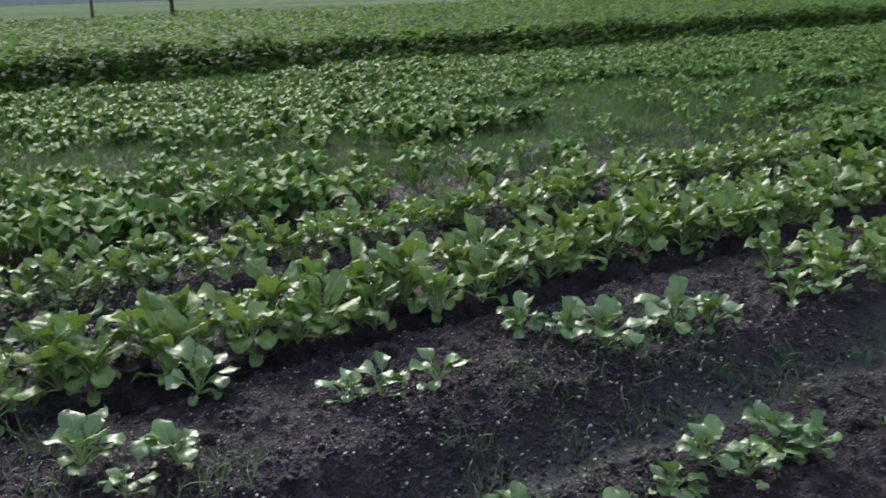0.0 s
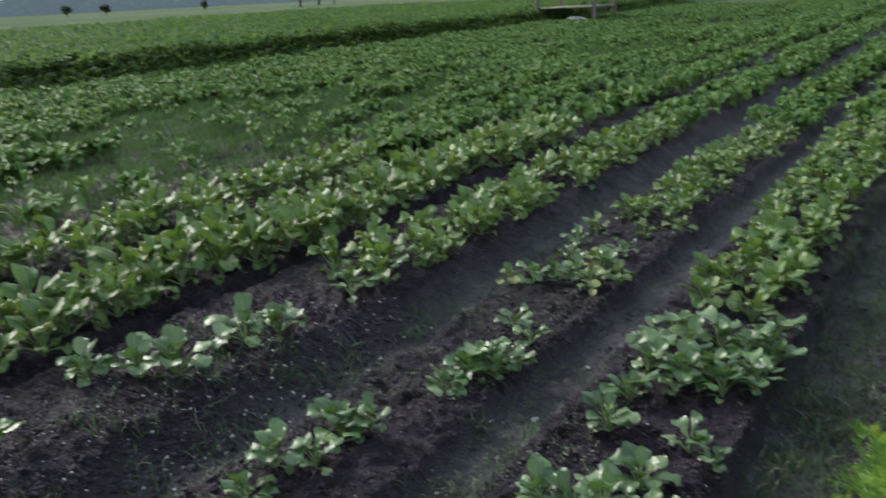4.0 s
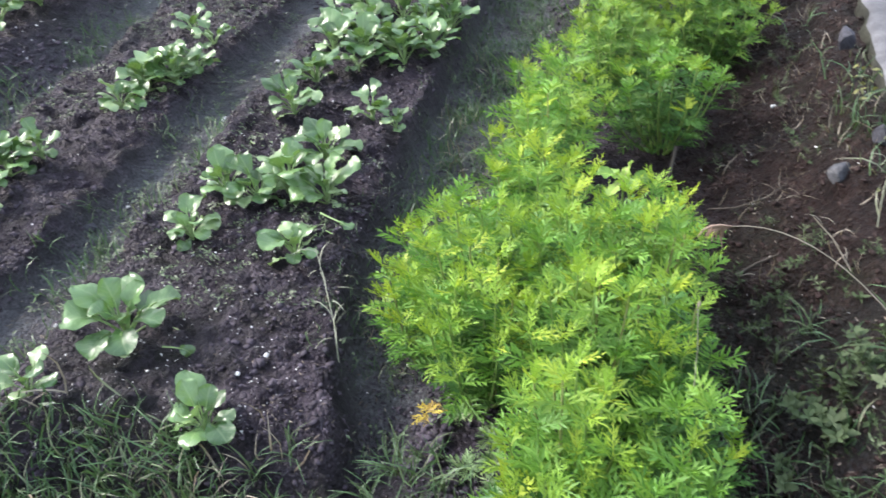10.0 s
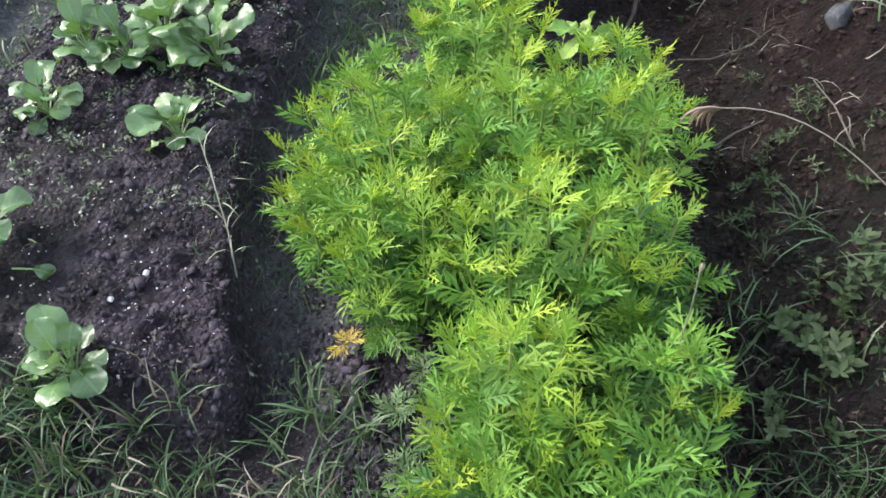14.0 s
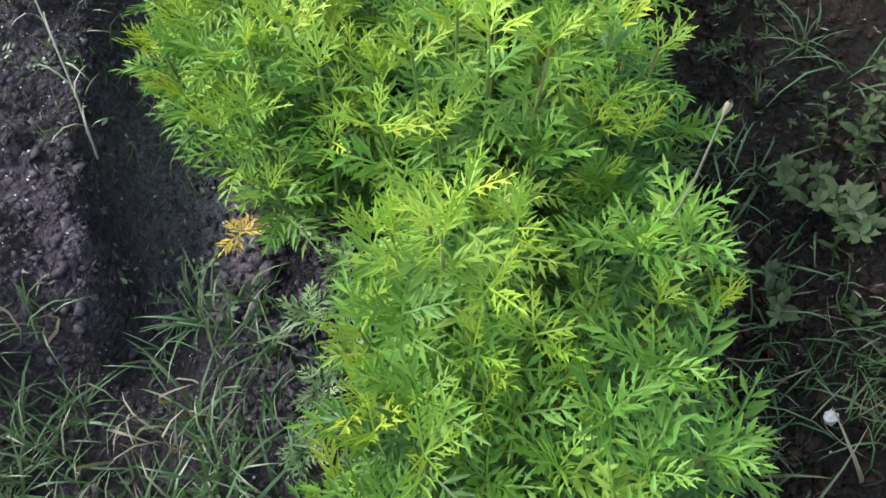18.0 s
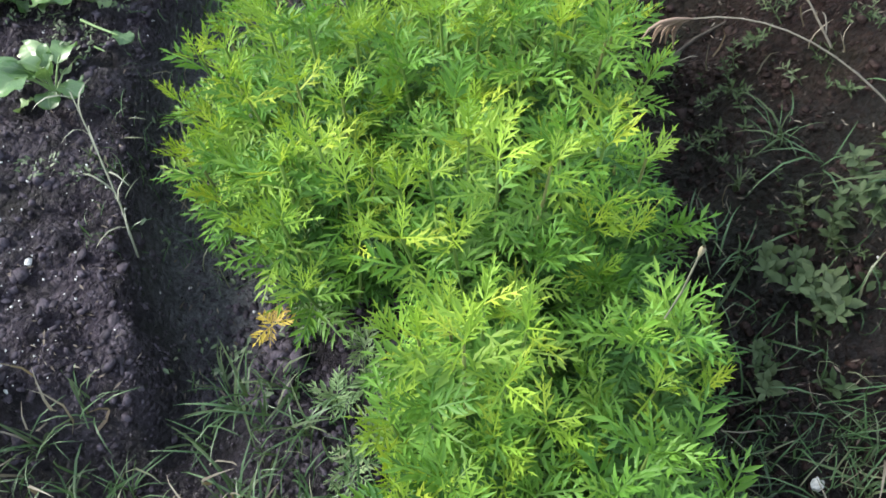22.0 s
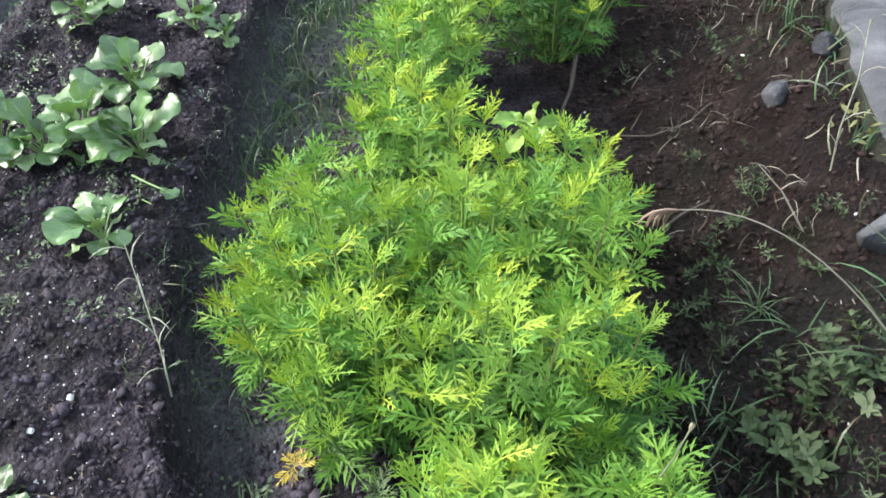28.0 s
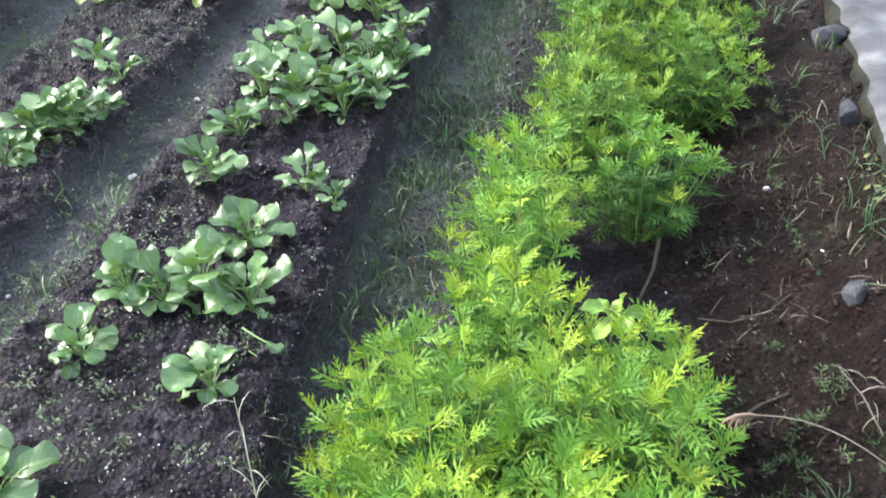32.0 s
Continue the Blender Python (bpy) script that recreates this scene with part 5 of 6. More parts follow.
grass_patch(5, x, y, np.full(len(x), 0.05), GRASS, "short grass along the furrow by the marigolds", 0.7)
x, y = tufts(6, 21000, 8, -12.2, -4.75, -1.0, 20.0, 0.06, lambda a, b: 0.6 * vnoise(a * 0.42 + 3, b * 0.3 + 8) + 0.4 * vnoise(a * 0.9 + 2, b * 0.45 + 5) < 0.70)
grass_patch(6, x, y, np.full(len(x), 0.16), FIELD_GRASS, "fine grassy weeds spreading over the beds", 0.5)
x, y = tufts(7, 26, 6, 0.62, 1.05, 1.35, 4.5, 0.02, lambda a, b: (a < kerb(b) - 0.02) & (vnoise(a * 4 + 3, b * 2) > 0.4))
grass_patch(7, x, y, np.full(len(x), 0.065), WEED, "sparse grass on the brown bank", 0.8)
x, y = tufts(8, 22, 9, 0.9, 1.02, 1.1, 4.0, 0.02)
grass_patch(8, np.minimum(x, kerb(y) - 0.02), y, np.full(len(x), 0.10), GRASS, "grass along the kerb's broken edge", 0.6)
x, y = tufts(9, 60, 3, 0.6, 1.0, 1.3, 4.5, 0.03, lambda a, b: a < kerb(b) - 0.03)
grass_patch(9, x, y, np.full(len(x), 0.08), STRAW, "dry straw bits on the brown bank", 0.9, "dry_grass")

WEED_LEAF = (np.array([(0, 0, 0), (0.15, 0.28, 0.07), (0.19, 0.6, 0.10), (0, 1.0, 0.04), (-0.19, 0.6, 0.10), (-0.15, 0.28, 0.07), (0, 0.3, 0.02), (0, 0.62, 0.05)]),
             np.array([(0, 1, 6), (1, 2, 7), (1, 7, 6), (2, 3, 7), (3, 4, 7), (4, 5, 6), (4, 6, 7), (5, 0, 6)]))


def weed_carpet(seed, x, y, size, label, leaves=7, tall=0.6, material=WEED):
    r = np.random.RandomState(seed)
    X, Y = np.repeat(x, leaves), np.repeat(y, leaves)
    k = len(X)
    P = on_ground(X + r.normal(0, size * 0.7, k), Y + r.normal(0, size * 0.7, k), 0.002)
    P[:, 2] += r.rand(k) * size * tall * 2
    v, f, uv = scatter(WEED_LEAF, P, turns(r.uniform(0, 6.28, k), r.uniform(-0.2, 0.7, k), r.uniform(-0.4, 0.4, k)), size * r.uniform(0.5, 1.2, k))
    return tagged(new("weeds", mesh_from("weeds", v, f, material)), label, "weed", kind="stuff")


x, y = scatter_xy(31, 4300, -1.75, -0.2, 0.6, 6.0)
k = (vnoise(x * 2.5 + 8, y * 2.5) > 0.45) & ((x < -0.5) | (vnoise(x * 9, y * 9) > 0.6))
weed_carpet(31, x[k], y[k], 0.011, "tiny weeds sprouting across the beds", 8, 0.6, BED_WEED)
x, y = scatter_xy(33, 9500, -13.8, -3.6, -1.0, 14.0)
k = vnoise(x * 0.9 + 2, y * 0.45 + 5) > 0.5
weed_carpet(33, x[k], y[k], 0.035, "low weeds between the far beds", 5, 1.0)


x, y = tufts(11, 90, 7, -1.06, -0.80, 1.15, 2.7, 0.02, lambda a, b: vnoise(a * 5, b * 3) > 0.35)
grass_patch(11, x, y, np.full(len(x), 0.085), GRASS, "wispy grass in the narrow furrow", 0.6)
x, y = tufts(12, 60, 7, -0.16, 0.05, 1.7, 3.0, 0.025)
grass_patch(12, x, y, np.full(len(x), 0.095), GRASS, "wispy grass beside the marigolds", 0.7)
x, y = tufts(13, 40, 4, -0.16, 0.05, 1.3, 3.0, 0.025)
grass_patch(13, x, y, np.full(len(x), 0.085), STRAW, "dry grass wisps beside the marigolds", 0.7, "dry_grass")
x, y = tufts(14, 90, 7, -1.85, -1.6, 0.4, 5.5, 0.025, lambda a, b: vnoise(a * 5, b * 3) > 0.4)
grass_patch(14, x, y, np.full(len(x), 0.10), GRASS, "grass tufts in the wide furrow", 0.6)
x, y = tufts(15, 14, 9, 0.06, 0.22, 0.92, 1.12, 0.018)
grass_patch(15, x, y, np.full(len(x), 0.085), GRASS, "grass tufts at the foot of the marigolds", 0.7)
x, y = scatter_xy(16, 2600, -0.2, 0.3, 0.95, 2.2)
lumps(16, CLOD, "clods", "loose dark crumbs at the foot of the marigolds", on_ground(x, y, 0.001), 0.004 + 0.02 * np.random.RandomState(16).rand(2600) ** 3)
x, y = tufts(17, 40, 11, 0.58, 0.95, 0.62, 1.06, 0.03, lambda a, b: vnoise(a * 6 + 1, b * 6) > 0.22)
grass_patch(17, x, y, np.full(len(x), 0.11), GRASS, "thin wiry grass matted on brown soil", 0.95, slim=0.5)
x, y = tufts(18, 24, 7, 0.58, 0.95, 0.62, 1.04, 0.035, lambda a, b: vnoise(a * 6 + 1, b * 6) > 0.22)
grass_patch(18, x, y, np.full(len(x), 0.12), STRAW, "thin dry grass matted on brown soil", 1.0, "dry_grass", 0.4)
x, y = tufts(19, 3200, 6, -0.02, 0.42, 2.4, 20.0, 0.03, lambda a, b: (a < 0.12 + 0.035 * b) & (vnoise(a * 3, b * 1.2) > 0.25))
grass_patch(19, x, y, np.full(len(x), 0.075), GRASS, "grass along the foot of the marigold row", 0.7)
# weedy bare end of the third bed
x, y = tufts(20, 170, 10, -2.72, -1.70, -0.1, 2.4, 0.025, lambda a, b: vnoise(a * 3 + 6, b * 2.4) > 0.5)
grass_patch(20, x + skew(x, y), y, np.full(len(x), 0.10), GRASS, "wispy grass on the bare end of a bed", 0.7)
x, y = scatter_xy(21, 5200, -2.75, -1.75, -0.2, 3.0)
lumps(21, CLOD, "clods", "loose dark crumbs on the bare end of a bed", on_ground(x + skew(x, y), y, 0.001), 0.005 + 0.024 * np.random.RandomState(21).rand(5200) ** 4)
x, y = scatter_xy(22, 900, -2.65, -1.70, -0.2, 3.0)
lumps(22, PALE_ROCK, "gravel", "tiny pale grit on the bare end of a bed", on_ground(x + skew(x, y), y, 0.003), 0.006 + 0.012 * np.random.RandomState(22).rand(900) ** 3, 0.6)
# weeds and crumbs between the fourth and fifth beds
x, y = scatter_xy(23, 4200, -4.7, -3.15, -1.2, 6.0)
lumps(23, CLOD, "clods", "dark crumbled soil between the leafy beds", on_ground(x + skew(x, y), y, 0.002), 0.012 + 0.05 * np.random.RandomState(23).rand(4200) ** 3)
x, y = tufts(24, 620, 8, -4.75, -3.05, -1.2, 6.0, 0.05, lambda a, b: vnoise(a * 1.4 + 4, b * 1.1) > 0.34)
grass_patch(24, x + skew(x, y), y, np.full(len(x), 0.10), FIELD_GRASS, "weedy grass between the leafy beds", 0.6)
x, y = scatter_xy(25, 1500, -4.75, -3.05, -1.2, 6.0)
weed_carpet(25, x + skew(x, y), y, 0.032, "low weeds between the leafy beds", 5, 1.2)
# a grassy strip before the tall crop
x, y = tufts(10, 9000, 6, -13.7, -12.1, -2.0, 44.0, 0.05)
grass_patch(10, x, y, np.full(len(x), 0.24), FIELD_GRASS, "grass strip before the tall crop", 0.6)


# single weeds and stems that stand out
def grass_stem():
    t = thing("seeding_grass", pose(0, 0, 0), "arching dry grass stem with a drooping tufted head", "grass")
    head, mid, root = np.array([0.60, 1.42, 0.42]), np.array([0.765, 1.41, 0.46]), np.array([0.965, 1.26, 0.22])
    s = np.linspace(0, 1, 14)[:, None]
    line = (1 - s) ** 2 * root + 2 * s * (1 - s) * mid + s * s * head
    v, f, uv = tube(line, np.linspace(0.0014, 0.0009, 14), 5)
    part("stalk", mesh_from("stalk", v, f, STRAW), t)
    r = np.random.RandomState(4)
    for i in range(7):
        d = np.array([-0.050 + 0.007 * i, 0.004 * (i - 3), -0.016 - 0.006 * i]) * r.uniform(0.85, 1.15)
        q = np.linspace(0, 1, 5)[:, None]
        spike = head + d * q + np.array([-0.012, 0, 0.014]) * (q * (1 - q) * 3)
        v, f, uv = tube(spike, [0.0009, 0.0019, 0.0023, 0.0019, 0.0006], 5)
        part("spike", mesh_from("spike", v, f, RUSTY), t)


def leafy_stem(x, y, line, blades, size, material, name, label, seed):
    r = np.random.RandomState(seed)
    t = thing(name, pose(x, y, float(height(x, y))), label, "weed")
    line = np.array(line, float)
    v, f, uv = tube(line, np.linspace(0.0020, 0.0010, len(line)), 5)
    part("stem", mesh_from("stem", v, f, material), t)
    for i in range(blades):
        q = (i + 0.7) / blades * (len(line) - 1)
        k = min(int(q), len(line) - 2)
        p = line[k] + (line[k + 1] - line[k]) * (q - k)
        me = mesh_from("blade", BLADE[0] * size * np.array([1.2, 1, 1]), BLADE[1], material)
        part("blade", me, t, pose(*p, r.uniform(-40, 10), 0, i * 150 + r.uniform(-40, 40)))
    return t


grass_stem()
leafy_stem(-0.14, 1.30, [(0, 0, 0), (-0.02, 0.055, 0.055), (-0.055, 0.12, 0.10), (-0.095, 0.19, 0.145)], 9, 0.075, PALE_GRASS, "dry_weed", "pale drying grass weed leaning over the furrow", 3)


def rosette(x, y, leaves, size, meshes, name, label, tilt, seed, lift=0.0):
    r = np.random.RandomState(seed)
    t = thing(name, pose(x, y, float(height(x, y)) + lift), label, "weed")
    for i in range(leaves):
        part("leaf", meshes[r.randint(len(meshes))], t, pose(0, 0, 0.004, tilt + r.uniform(-12, 12), 0, i * 137.5 + r.uniform(-20, 20)) @ Matrix.Scale(size * r.uniform(0.8, 1.2), 4))
    return t


star = [mesh_from("leaf", BLADE[0] * np.array([0.055 * 1.8, 0.055, 0.03]), BLADE[1], WEED)]
rosette(-0.44, 1.44, 8, 0.75, star, "star_weed", "pale star-shaped weed flat on the soil", 0, 1)
rosette(-0.24, 1.46, 6, 0.7, star, "star_weed", "small star-shaped weed on the soil", 10, 2)
rosette(-0.52, 1.36, 6, 0.5, star, "star_weed", "dull grassy weed on the soil", 15, 3)
rosette(0.72, 1.40, 12, 1.2, star, "star_weed", "grassy weed on brown soil", 35, 4)
dead = [mesh_from("leaf", *marigold_leaf(250 + i, 0.045, 4, 0.7), AMBER) for i in range(2)]
rosette(0.078, 1.185, 6, 0.62, dead, "dead_leaves", "amber withered marigold leaves low on the bed", 15, 5, 0.05)


def broadleaf():
    x, y = 0.405, 1.685
    t = thing("broadleaf_weed", pose(x, y, float(height(x, y))), "broad-leaved sapling growing out of the marigolds", "weed")
    v, f, uv = tube([(0, 0, 0), (0.005, 0, 0.10), (0.0, 0.01, 0.29)], [0.004, 0.003, 0.002], 5)
    part("stem", mesh_from("stem", v, f, MARI_STEM), t)
    for i, (yaw, rise, s) in enumerate(((95, 20, 1.0), (150, 12, 1.1), (-20, 78, 0.85), (215, 15, 0.95), (-75, 18, 0.9), (40, 35, 0.7))):
        raw = mustard_leaf(95 + i, 0.052 * s, 0.029 * s, 0.014, rise, 28, 0.25, 0.95)
        part("leaf", leaf_mesh(raw, BROADLEAF, MARI_STEM), t, pose(0, 0.01, 0.285 - 0.012 * (i % 3), 0, 0, yaw))


def bud():
    t = thing("flower_bud", pose(0.51, 0.98, 0.60), "closed marigold bud on a pale stalk", "flower")
    v, f, uv = tube([(0.02, 0.06, -0.2), (0.012, 0.03, -0.1), (0, 0, 0)], [0.0009, 0.0009, 0.0008], 5)
    part("stalk", mesh_from("stalk", v, f, PALE_GRASS), t)
    v, f, uv = tube([(0, 0, -0.001), (0.0005, 0.0005, 0.003), (0.001, 0.001, 0.007), (0.001, 0.001, 0.010)], [0.0008, 0.0020, 0.0023, 0.0012], 8)
    part("bud", mesh_from("bud", v, f, PALE_BUD), t)


broadleaf()
bud()
# low pale marigold seedlings at the foot of the row
PALE_LOW = [mesh_from("leaf", *r, MARI_LOW) for r in OLD_RAW]
for i, (x, y) in enumerate(((0.20, 1.00), (0.25, 0.90), (0.17, 1.10), (0.13, 1.22), (0.08, 1.45), (0.05, 1.55), (0.22, 1.12), (0.27, 0.98), (0.23, 1.05), (0.19, 0.93), (0.20, 1.17))):
    rosette(x, y, 10, 0.6, PALE_LOW, "marigold_seedling", "low pale marigold leaves at the foot of the row", 25, 60 + i)


# leafy weed clumps, tufts and litter on the brown bank
def sprig(seed, length, leaf, wide):
    """A short stem with pairs of small leaves, as triangles."""
    r = np.random.RandomState(seed)
    s = np.linspace(0, 1, 6)
    line = np.stack([0.15 * length * np.sin(2.2 * s + seed), 0.55 * length * s ** 1.4, 0.85 * length * s], -1)
    v, q, uv = tube(line, np.linspace(0.0012, 0.0006, 6), 3)
    pieces = [(v, np.concatenate([q[:, [0, 1, 2]], q[:, [0, 2, 3]]]))]
    at, yaw, size = [], [], []
    for k, t in enumerate((0.3, 0.5, 0.68, 0.84, 1.0)):
        p = np.array([np.interp(t, s, line[:, i]) for i in range(3)])
        for side in ((0, 3.14) if t < 1 else (0, 1.57, 3.14, 4.71)):
            at.append(p); yaw.append(side + 1.57 * (k % 2) + r.uniform(-0.4, 0.4)); size.append(leaf * r.uniform(0.7, 1.2) * (1.0 if t < 1 else 0.7))
    n = len(at)
    pieces.append(scatter((WEED_LEAF[0] * np.array([wide, 1, 1]), WEED_LEAF[1]), np.array(at), turns(yaw, r.uniform(0.0, 0.7, n), r.uniform(-0.3, 0.3, n)), np.array(size))[:2])
    v, f, uv = joined(*pieces)
    stem = len(pieces[0][0])
    swap = np.arange(len(v))
    for base in range(stem, len(v), len(WEED_LEAF[0])):      # each leaf grows out of the stem
        swap[base] = np.argmin(np.linalg.norm(v[:stem] - v[base], axis=1))
    used, f = np.unique(swap[f], return_inverse=True)
    return mesh_from("sprig", v[used], f.reshape(-1, 3), BANK_WEED)


broad_sprig = [sprig(i, 0.050, 0.024, 1.15) for i in range(4)]
fine_sprig = [sprig(10 + i, 0.046, 0.018, 0.6) for i in range(4)]
CLUMPS = [(0.79, 1.27, 11, 1.0, 1), (0.87, 1.31, 11, 1.0, 1), (0.83, 1.22, 10, 1.0, 1), (0.90, 1.25, 8, 0.9, 1), (0.76, 1.13, 8, 0.9, 1), (0.86, 1.10, 8, 0.9, 0),
          (0.69, 1.64, 9, 0.9, 0), (0.72, 1.55, 9, 0.9, 0), (0.83, 1.67, 10, 0.9, 0), (0.86, 1.55, 9, 0.9, 0), (0.77, 1.60, 8, 0.8, 0), (0.65, 1.36, 8, 0.8, 0), (0.73, 1.47, 8, 0.8, 0),
          (0.86, 2.16, 6, 0.7, 0), (0.73, 2.19, 6, 0.7, 0), (0.90, 2.72, 8, 0.8, 0), (0.77, 1.87, 5, 0.6, 0), (0.84, 2.40, 6, 0.7, 0)]
rr = np.random.RandomState(499)
CLUMPS += [(rr.uniform(0.62, 0.93), 1.1 + 1.9 * rr.rand() ** 1.4, 4, rr.uniform(0.5, 0.75), 0) for i in range(26)]
for i, (x, y, n, s, wide) in enumerate(CLUMPS):
    rr = np.random.RandomState(500 + i)
    t = thing("weed_clump", pose(x, y, float(height(x, y))), "low leafy grey-green weed on brown soil" if wide else "low narrow-leaved weed on brown soil", "weed", "weeds on the bank")
    for q in range(n):
        g, r = rr.uniform(0, 6.28), 0.05 * s * math.sqrt(rr.rand())
        part("sprig", (broad_sprig if wide else fine_sprig)[q % 4], t,
             pose(1.2 * r * math.cos(g), r * math.sin(g), -0.002, rr.uniform(-45, 5), rr.uniform(-15, 15), math.degrees(g) - 90 + rr.uniform(-40, 40)) @ Matrix.Scale(rr.uniform(0.7, 1.15) * s, 4))
blade_mesh = [mesh_from("blade", BLADE[0] * np.array([0.095 * w, 0.12, 0.10]), BLADE[1], m) for w, m in ((0.9, GRASS), (1.2, BANK_WEED), (0.8, GRASS))]
for i, (x, y, n, s) in enumerate(((0.785, 1.46, 16, 1.0), (0.13, 1.05, 22, 1.05), (0.08, 1.12, 14, 0.9), (0.70, 1.08, 14, 0.9), (0.62, 1.16, 12, 0.9), (-0.10, 0.98, 16, 0.9), (0.05, 0.97, 20, 1.15), (0.035, 1.095, 22, 1.2), (0.0, 1.13, 12, 0.9), (-0.16, 1.07, 16, 1.0), (0.83, 1.41, 9, 1.3), (0.90, 1.31, 9, 1.4), (0.71, 1.29, 12, 1.2), (0.94, 1.40, 8, 1.4), (-0.02, 1.05, 14, 0.95), (0.11, 0.90, 20, 1.2), (0.18, 0.97, 12, 0.9), (-0.22, 1.03, 18, 1.1), (-0.31, 0.97, 16, 1.0), (0.01, 0.86, 18, 1.2), (-0.16, 0.90, 18, 1.1), (0.66, 0.98, 16, 1.1), (0.78, 0.95, 16, 1.1), (0.90, 1.00, 14, 1.0), (0.93, 1.16, 12, 1.0))):
    rr = np.random.RandomState(560 + i)
    t = thing("grass_tuft", pose(x, y, float(height(x, y))), "tuft of arching green grass blades", "grass", "grass tufts")
    for q in range(n):
        part("blade", blade_mesh[q % 3], t, pose(rr.normal(0, 0.008), rr.normal(0, 0.008), -0.002, rr.uniform(-50, 12), rr.uniform(-15, 15), rr.uniform(0, 360)) @ Matrix.Scale(rr.uniform(0.5, 1.1) * s, 4))


def litter(seed, x, y, size, material, label, slim=0.5):
    r = np.random.RandomState(seed)
    k = len(x)
    v, f, uv = scatter((WEED_LEAF[0] * np.array([slim, 1, 1]), WEED_LEAF[1]), on_ground(x, y, 0.004), turns(r.uniform(0, 6.28, k), r.uniform(-0.35, 0.35, k), r.uniform(-0.6, 0.6, k)), size * r.uniform(0.4, 1.5, k))
    return tagged(new("leaf_litter", mesh_from("leaf_litter", v, f, material)), label, "litter", kind="stuff")


x, y = scatter_xy(41, 1500, 0.55, 1.08, 1.0, 4.5)
k = (x < kerb(y) - 0.02) & (vnoise(x * 5 + 2, y * 4) > 0.35)
litter(41, x[k], y[k], 0.010, LITTER, "bits of dry leaf and straw on brown soil")
x, y = scatter_xy(42, 2000, -1.7, -0.2, 1.0, 5.0)
k = vnoise(x * 3 + 5, y * 3) > 0.45
litter(42, x[k], y[k], 0.009, LITTER, "bits of dry leaf and stalk on the beds")
x, y = scatter_xy(45, 900, -0.24, 0.12, 1.1, 4.5)
litter(45, x, y, 0.013, LITTER, "bits of leaf and stalk washed into the furrow")
x, y = scatter_xy(46, 1100, -1.10, -0.80, 1.1, 4.5)
litter(46, x, y, 0.012, LITTER, "bits of leaf and stalk in the narrow furrow")
x, y = scatter_xy(47, 1500, -0.24, 0.12, 1.1, 4.0)
lumps(47, CLOD, "clods", "dark crumbs washed along the furrow", on_ground(x, y, 0.001), 0.006 + 0.022 * np.random.RandomState(47).rand(1500) ** 3)
x, y = scatter_xy(48, 420, -1.10, 0.10, 1.1, 4.0)
k = bed_mask(x, y)[0] < 0.4
weed_carpet(48, x[k], y[k], 0.014, "tiny weeds sprouting in the furrows", 7, 0.6, BED_WEED)
x, y = tufts(44, 16, 9, 0.70, 0.92, 1.85, 2.6, 0.016)
grass_patch(44, x, y, np.full(len(x), 0.06), STRAW, "dead wiry stalks on the brown bank", 1.1, "dry_grass", 0.5)
leafy_stem(0.925, 1.70, [(0, 0, 0), (0.0, 0.03, 0.07), (0.01, 0.06, 0.15), (0.02, 0.12, 0.22)], 7, 0.07, PALE_GRASS, "dry_stalk", "tall drying grass stalk by the kerb", 8)
leafy_stem(0.87, 1.60, [(0, 0, 0), (-0.04, 0.04, 0.05), (-0.08, 0.07, 0.08)], 5, 0.06, STRAW, "dry_stalk", "bent drying grass stalk by the kerb", 9)
leafy_stem(0.93, 2.45, [(0, 0, 0), (-0.02, 0.04, 0.06), (-0.05, 0.06, 0.09)], 6, 0.06, GRASS, "grass_weed", "green grass weed against the kerb", 10)


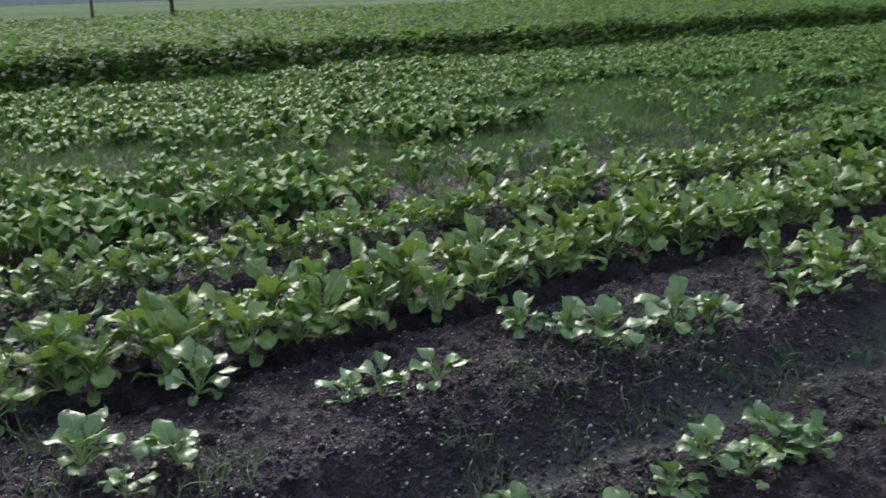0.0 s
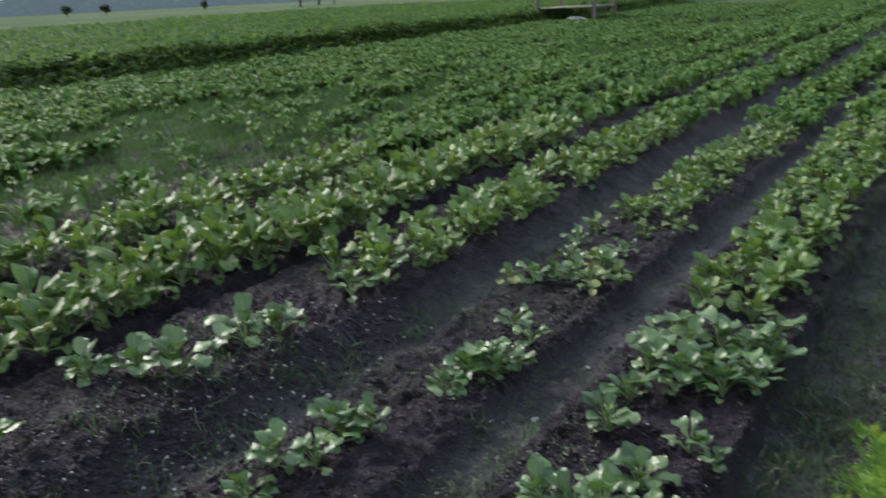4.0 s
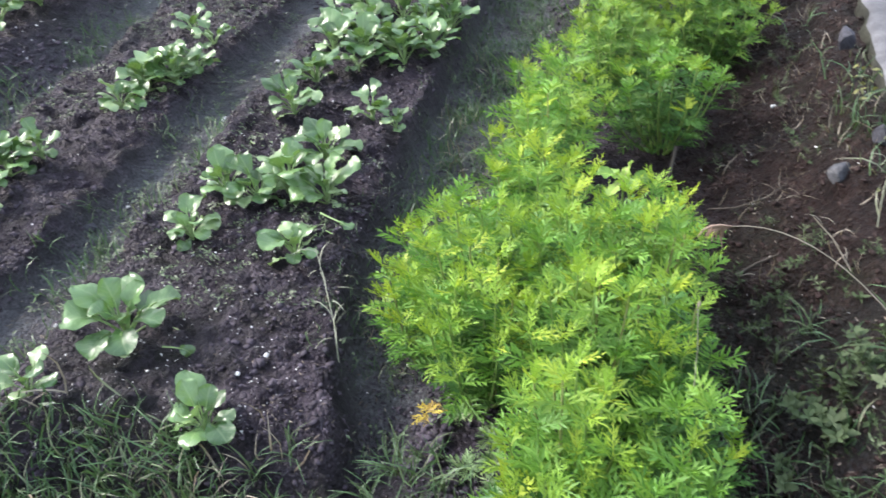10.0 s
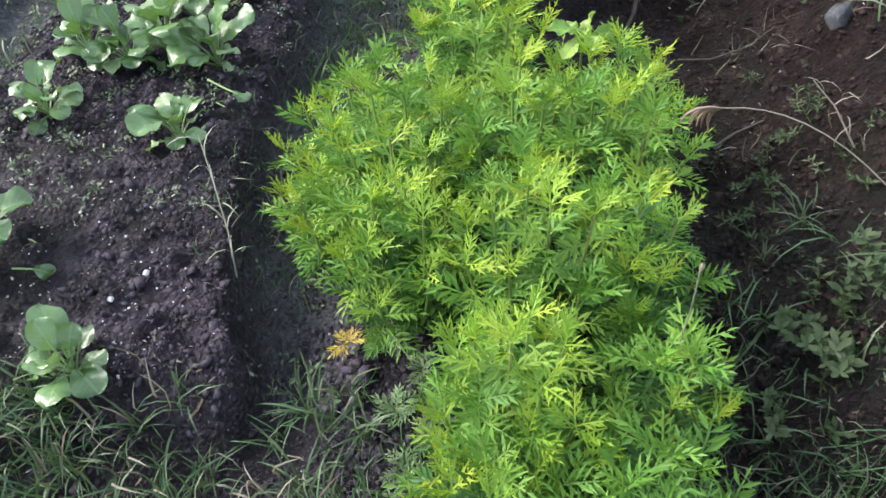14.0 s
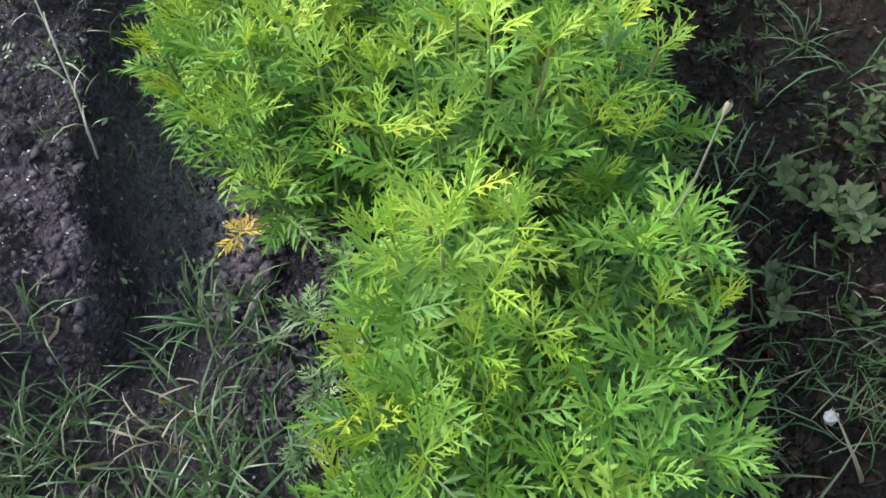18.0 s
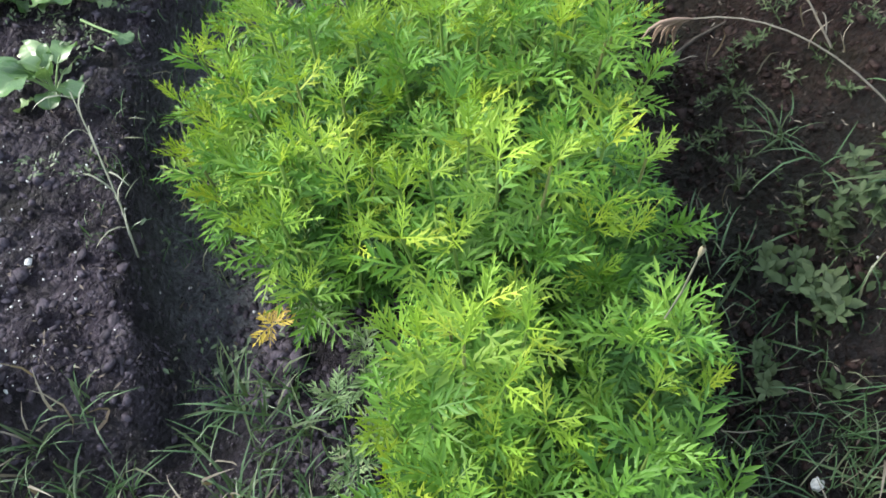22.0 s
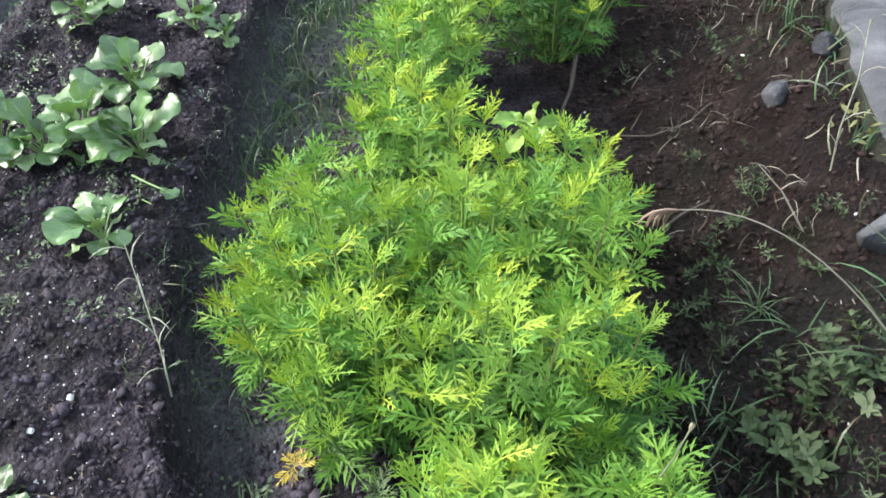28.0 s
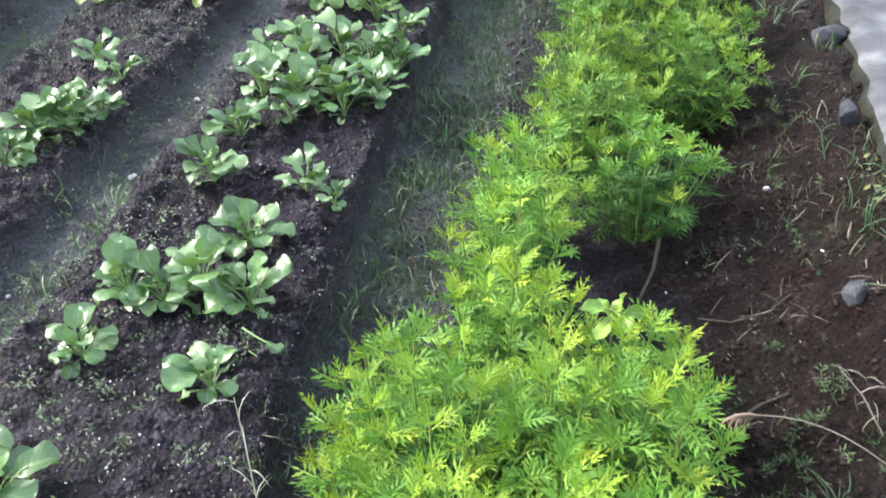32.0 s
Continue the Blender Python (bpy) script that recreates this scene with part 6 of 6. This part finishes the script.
for i, (x, y, n) in enumerate(((0.975, 2.26, 12), (0.98, 2.18, 10), (0.955, 1.79, 10), (0.97, 1.72, 9))):
    rr = np.random.RandomState(540 + i)
    t = thing("kerb_weed", pose(x, y, float(height(x, y))), "yellowing leafy weed growing against the kerb", "weed", "weeds along the kerb")
    for q in range(n):
        me = mesh_from("leaf", WEED_LEAF[0] * np.array([0.032, 0.030, 0.03]), WEED_LEAF[1], WILTED)
        part("leaf", me, t, pose(rr.uniform(-0.03, 0.02), rr.uniform(-0.04, 0.04), rr.uniform(0.004, 0.08), rr.uniform(-20, 60), rr.uniform(-25, 25), rr.uniform(0, 360)) @ Matrix.Scale(rr.uniform(0.5, 1.0), 4))


def twig(points, radius, label):
    p = np.array(points, float)
    p[:, 2] += height(p[:, 0], p[:, 1]) + radius
    v, f, uv = tube(p, np.linspace(radius, radius * 0.6, len(p)), 6)
    thing("twig", pose(0, 0, 0), label, "twig", mesh=mesh_from("twig", v, f, BARK))


# a bare lower stem of the marigold, built like the loose twigs below
twig([(0.535, 2.20, 0.07), (0.525, 2.13, 0.035), (0.495, 2.05, 0.004)], 0.006, "bare brown stem slanting out at the marigold's foot")
twig([(0.67, 1.70, 0.004), (0.71, 1.73, 0.006), (0.76, 1.75, 0.004)], 0.004, "short straight stick lying on brown soil")
twig([(0.62, 2.00, 0.004), (0.68, 1.96, 0.008), (0.75, 1.97, 0.006), (0.80, 2.02, 0.004)], 0.0025, "thin dry twig lying on brown soil")
twig([(0.06, 1.62, 0.004), (-0.02, 1.48, 0.006), (-0.06, 1.36, 0.004)], 0.002, "thin dry stalk lying in the furrow")


# single limp leaves lying on the soil
for i, (x, y, yaw, s) in enumerate(((-0.50, 1.24, 280, 0.8), (-0.53, 1.33, 255, 0.6), (-0.30, 1.70, 240, 0.7), (-1.02, 2.62, 160, 0.6), (-0.42, 1.60, 290, 0.5), (-0.66, 2.10, 60, 0.5), (-1.0, 1.45, 20, 0.6))):
    v = thing("fallen_leaf", spot(x, y, yaw, s * 0.85, 0.012, -38), "limp green leaf lying on dark soil", "leaf", "fallen leaves", mesh=LOW[i % 4])

drooped = leaf_mesh(mustard_leaf(91, 0.045, 0.036, 0.085, 12, 25, 0.1), MUSTARD, PETIOLE)
thing("fallen_leaf", spot(-0.325, 1.74, 236, 0.85, 0.02, -8), "limp green leaf on a long stalk trailing over the bed's edge", "leaf", "fallen leaves", mesh=drooped)
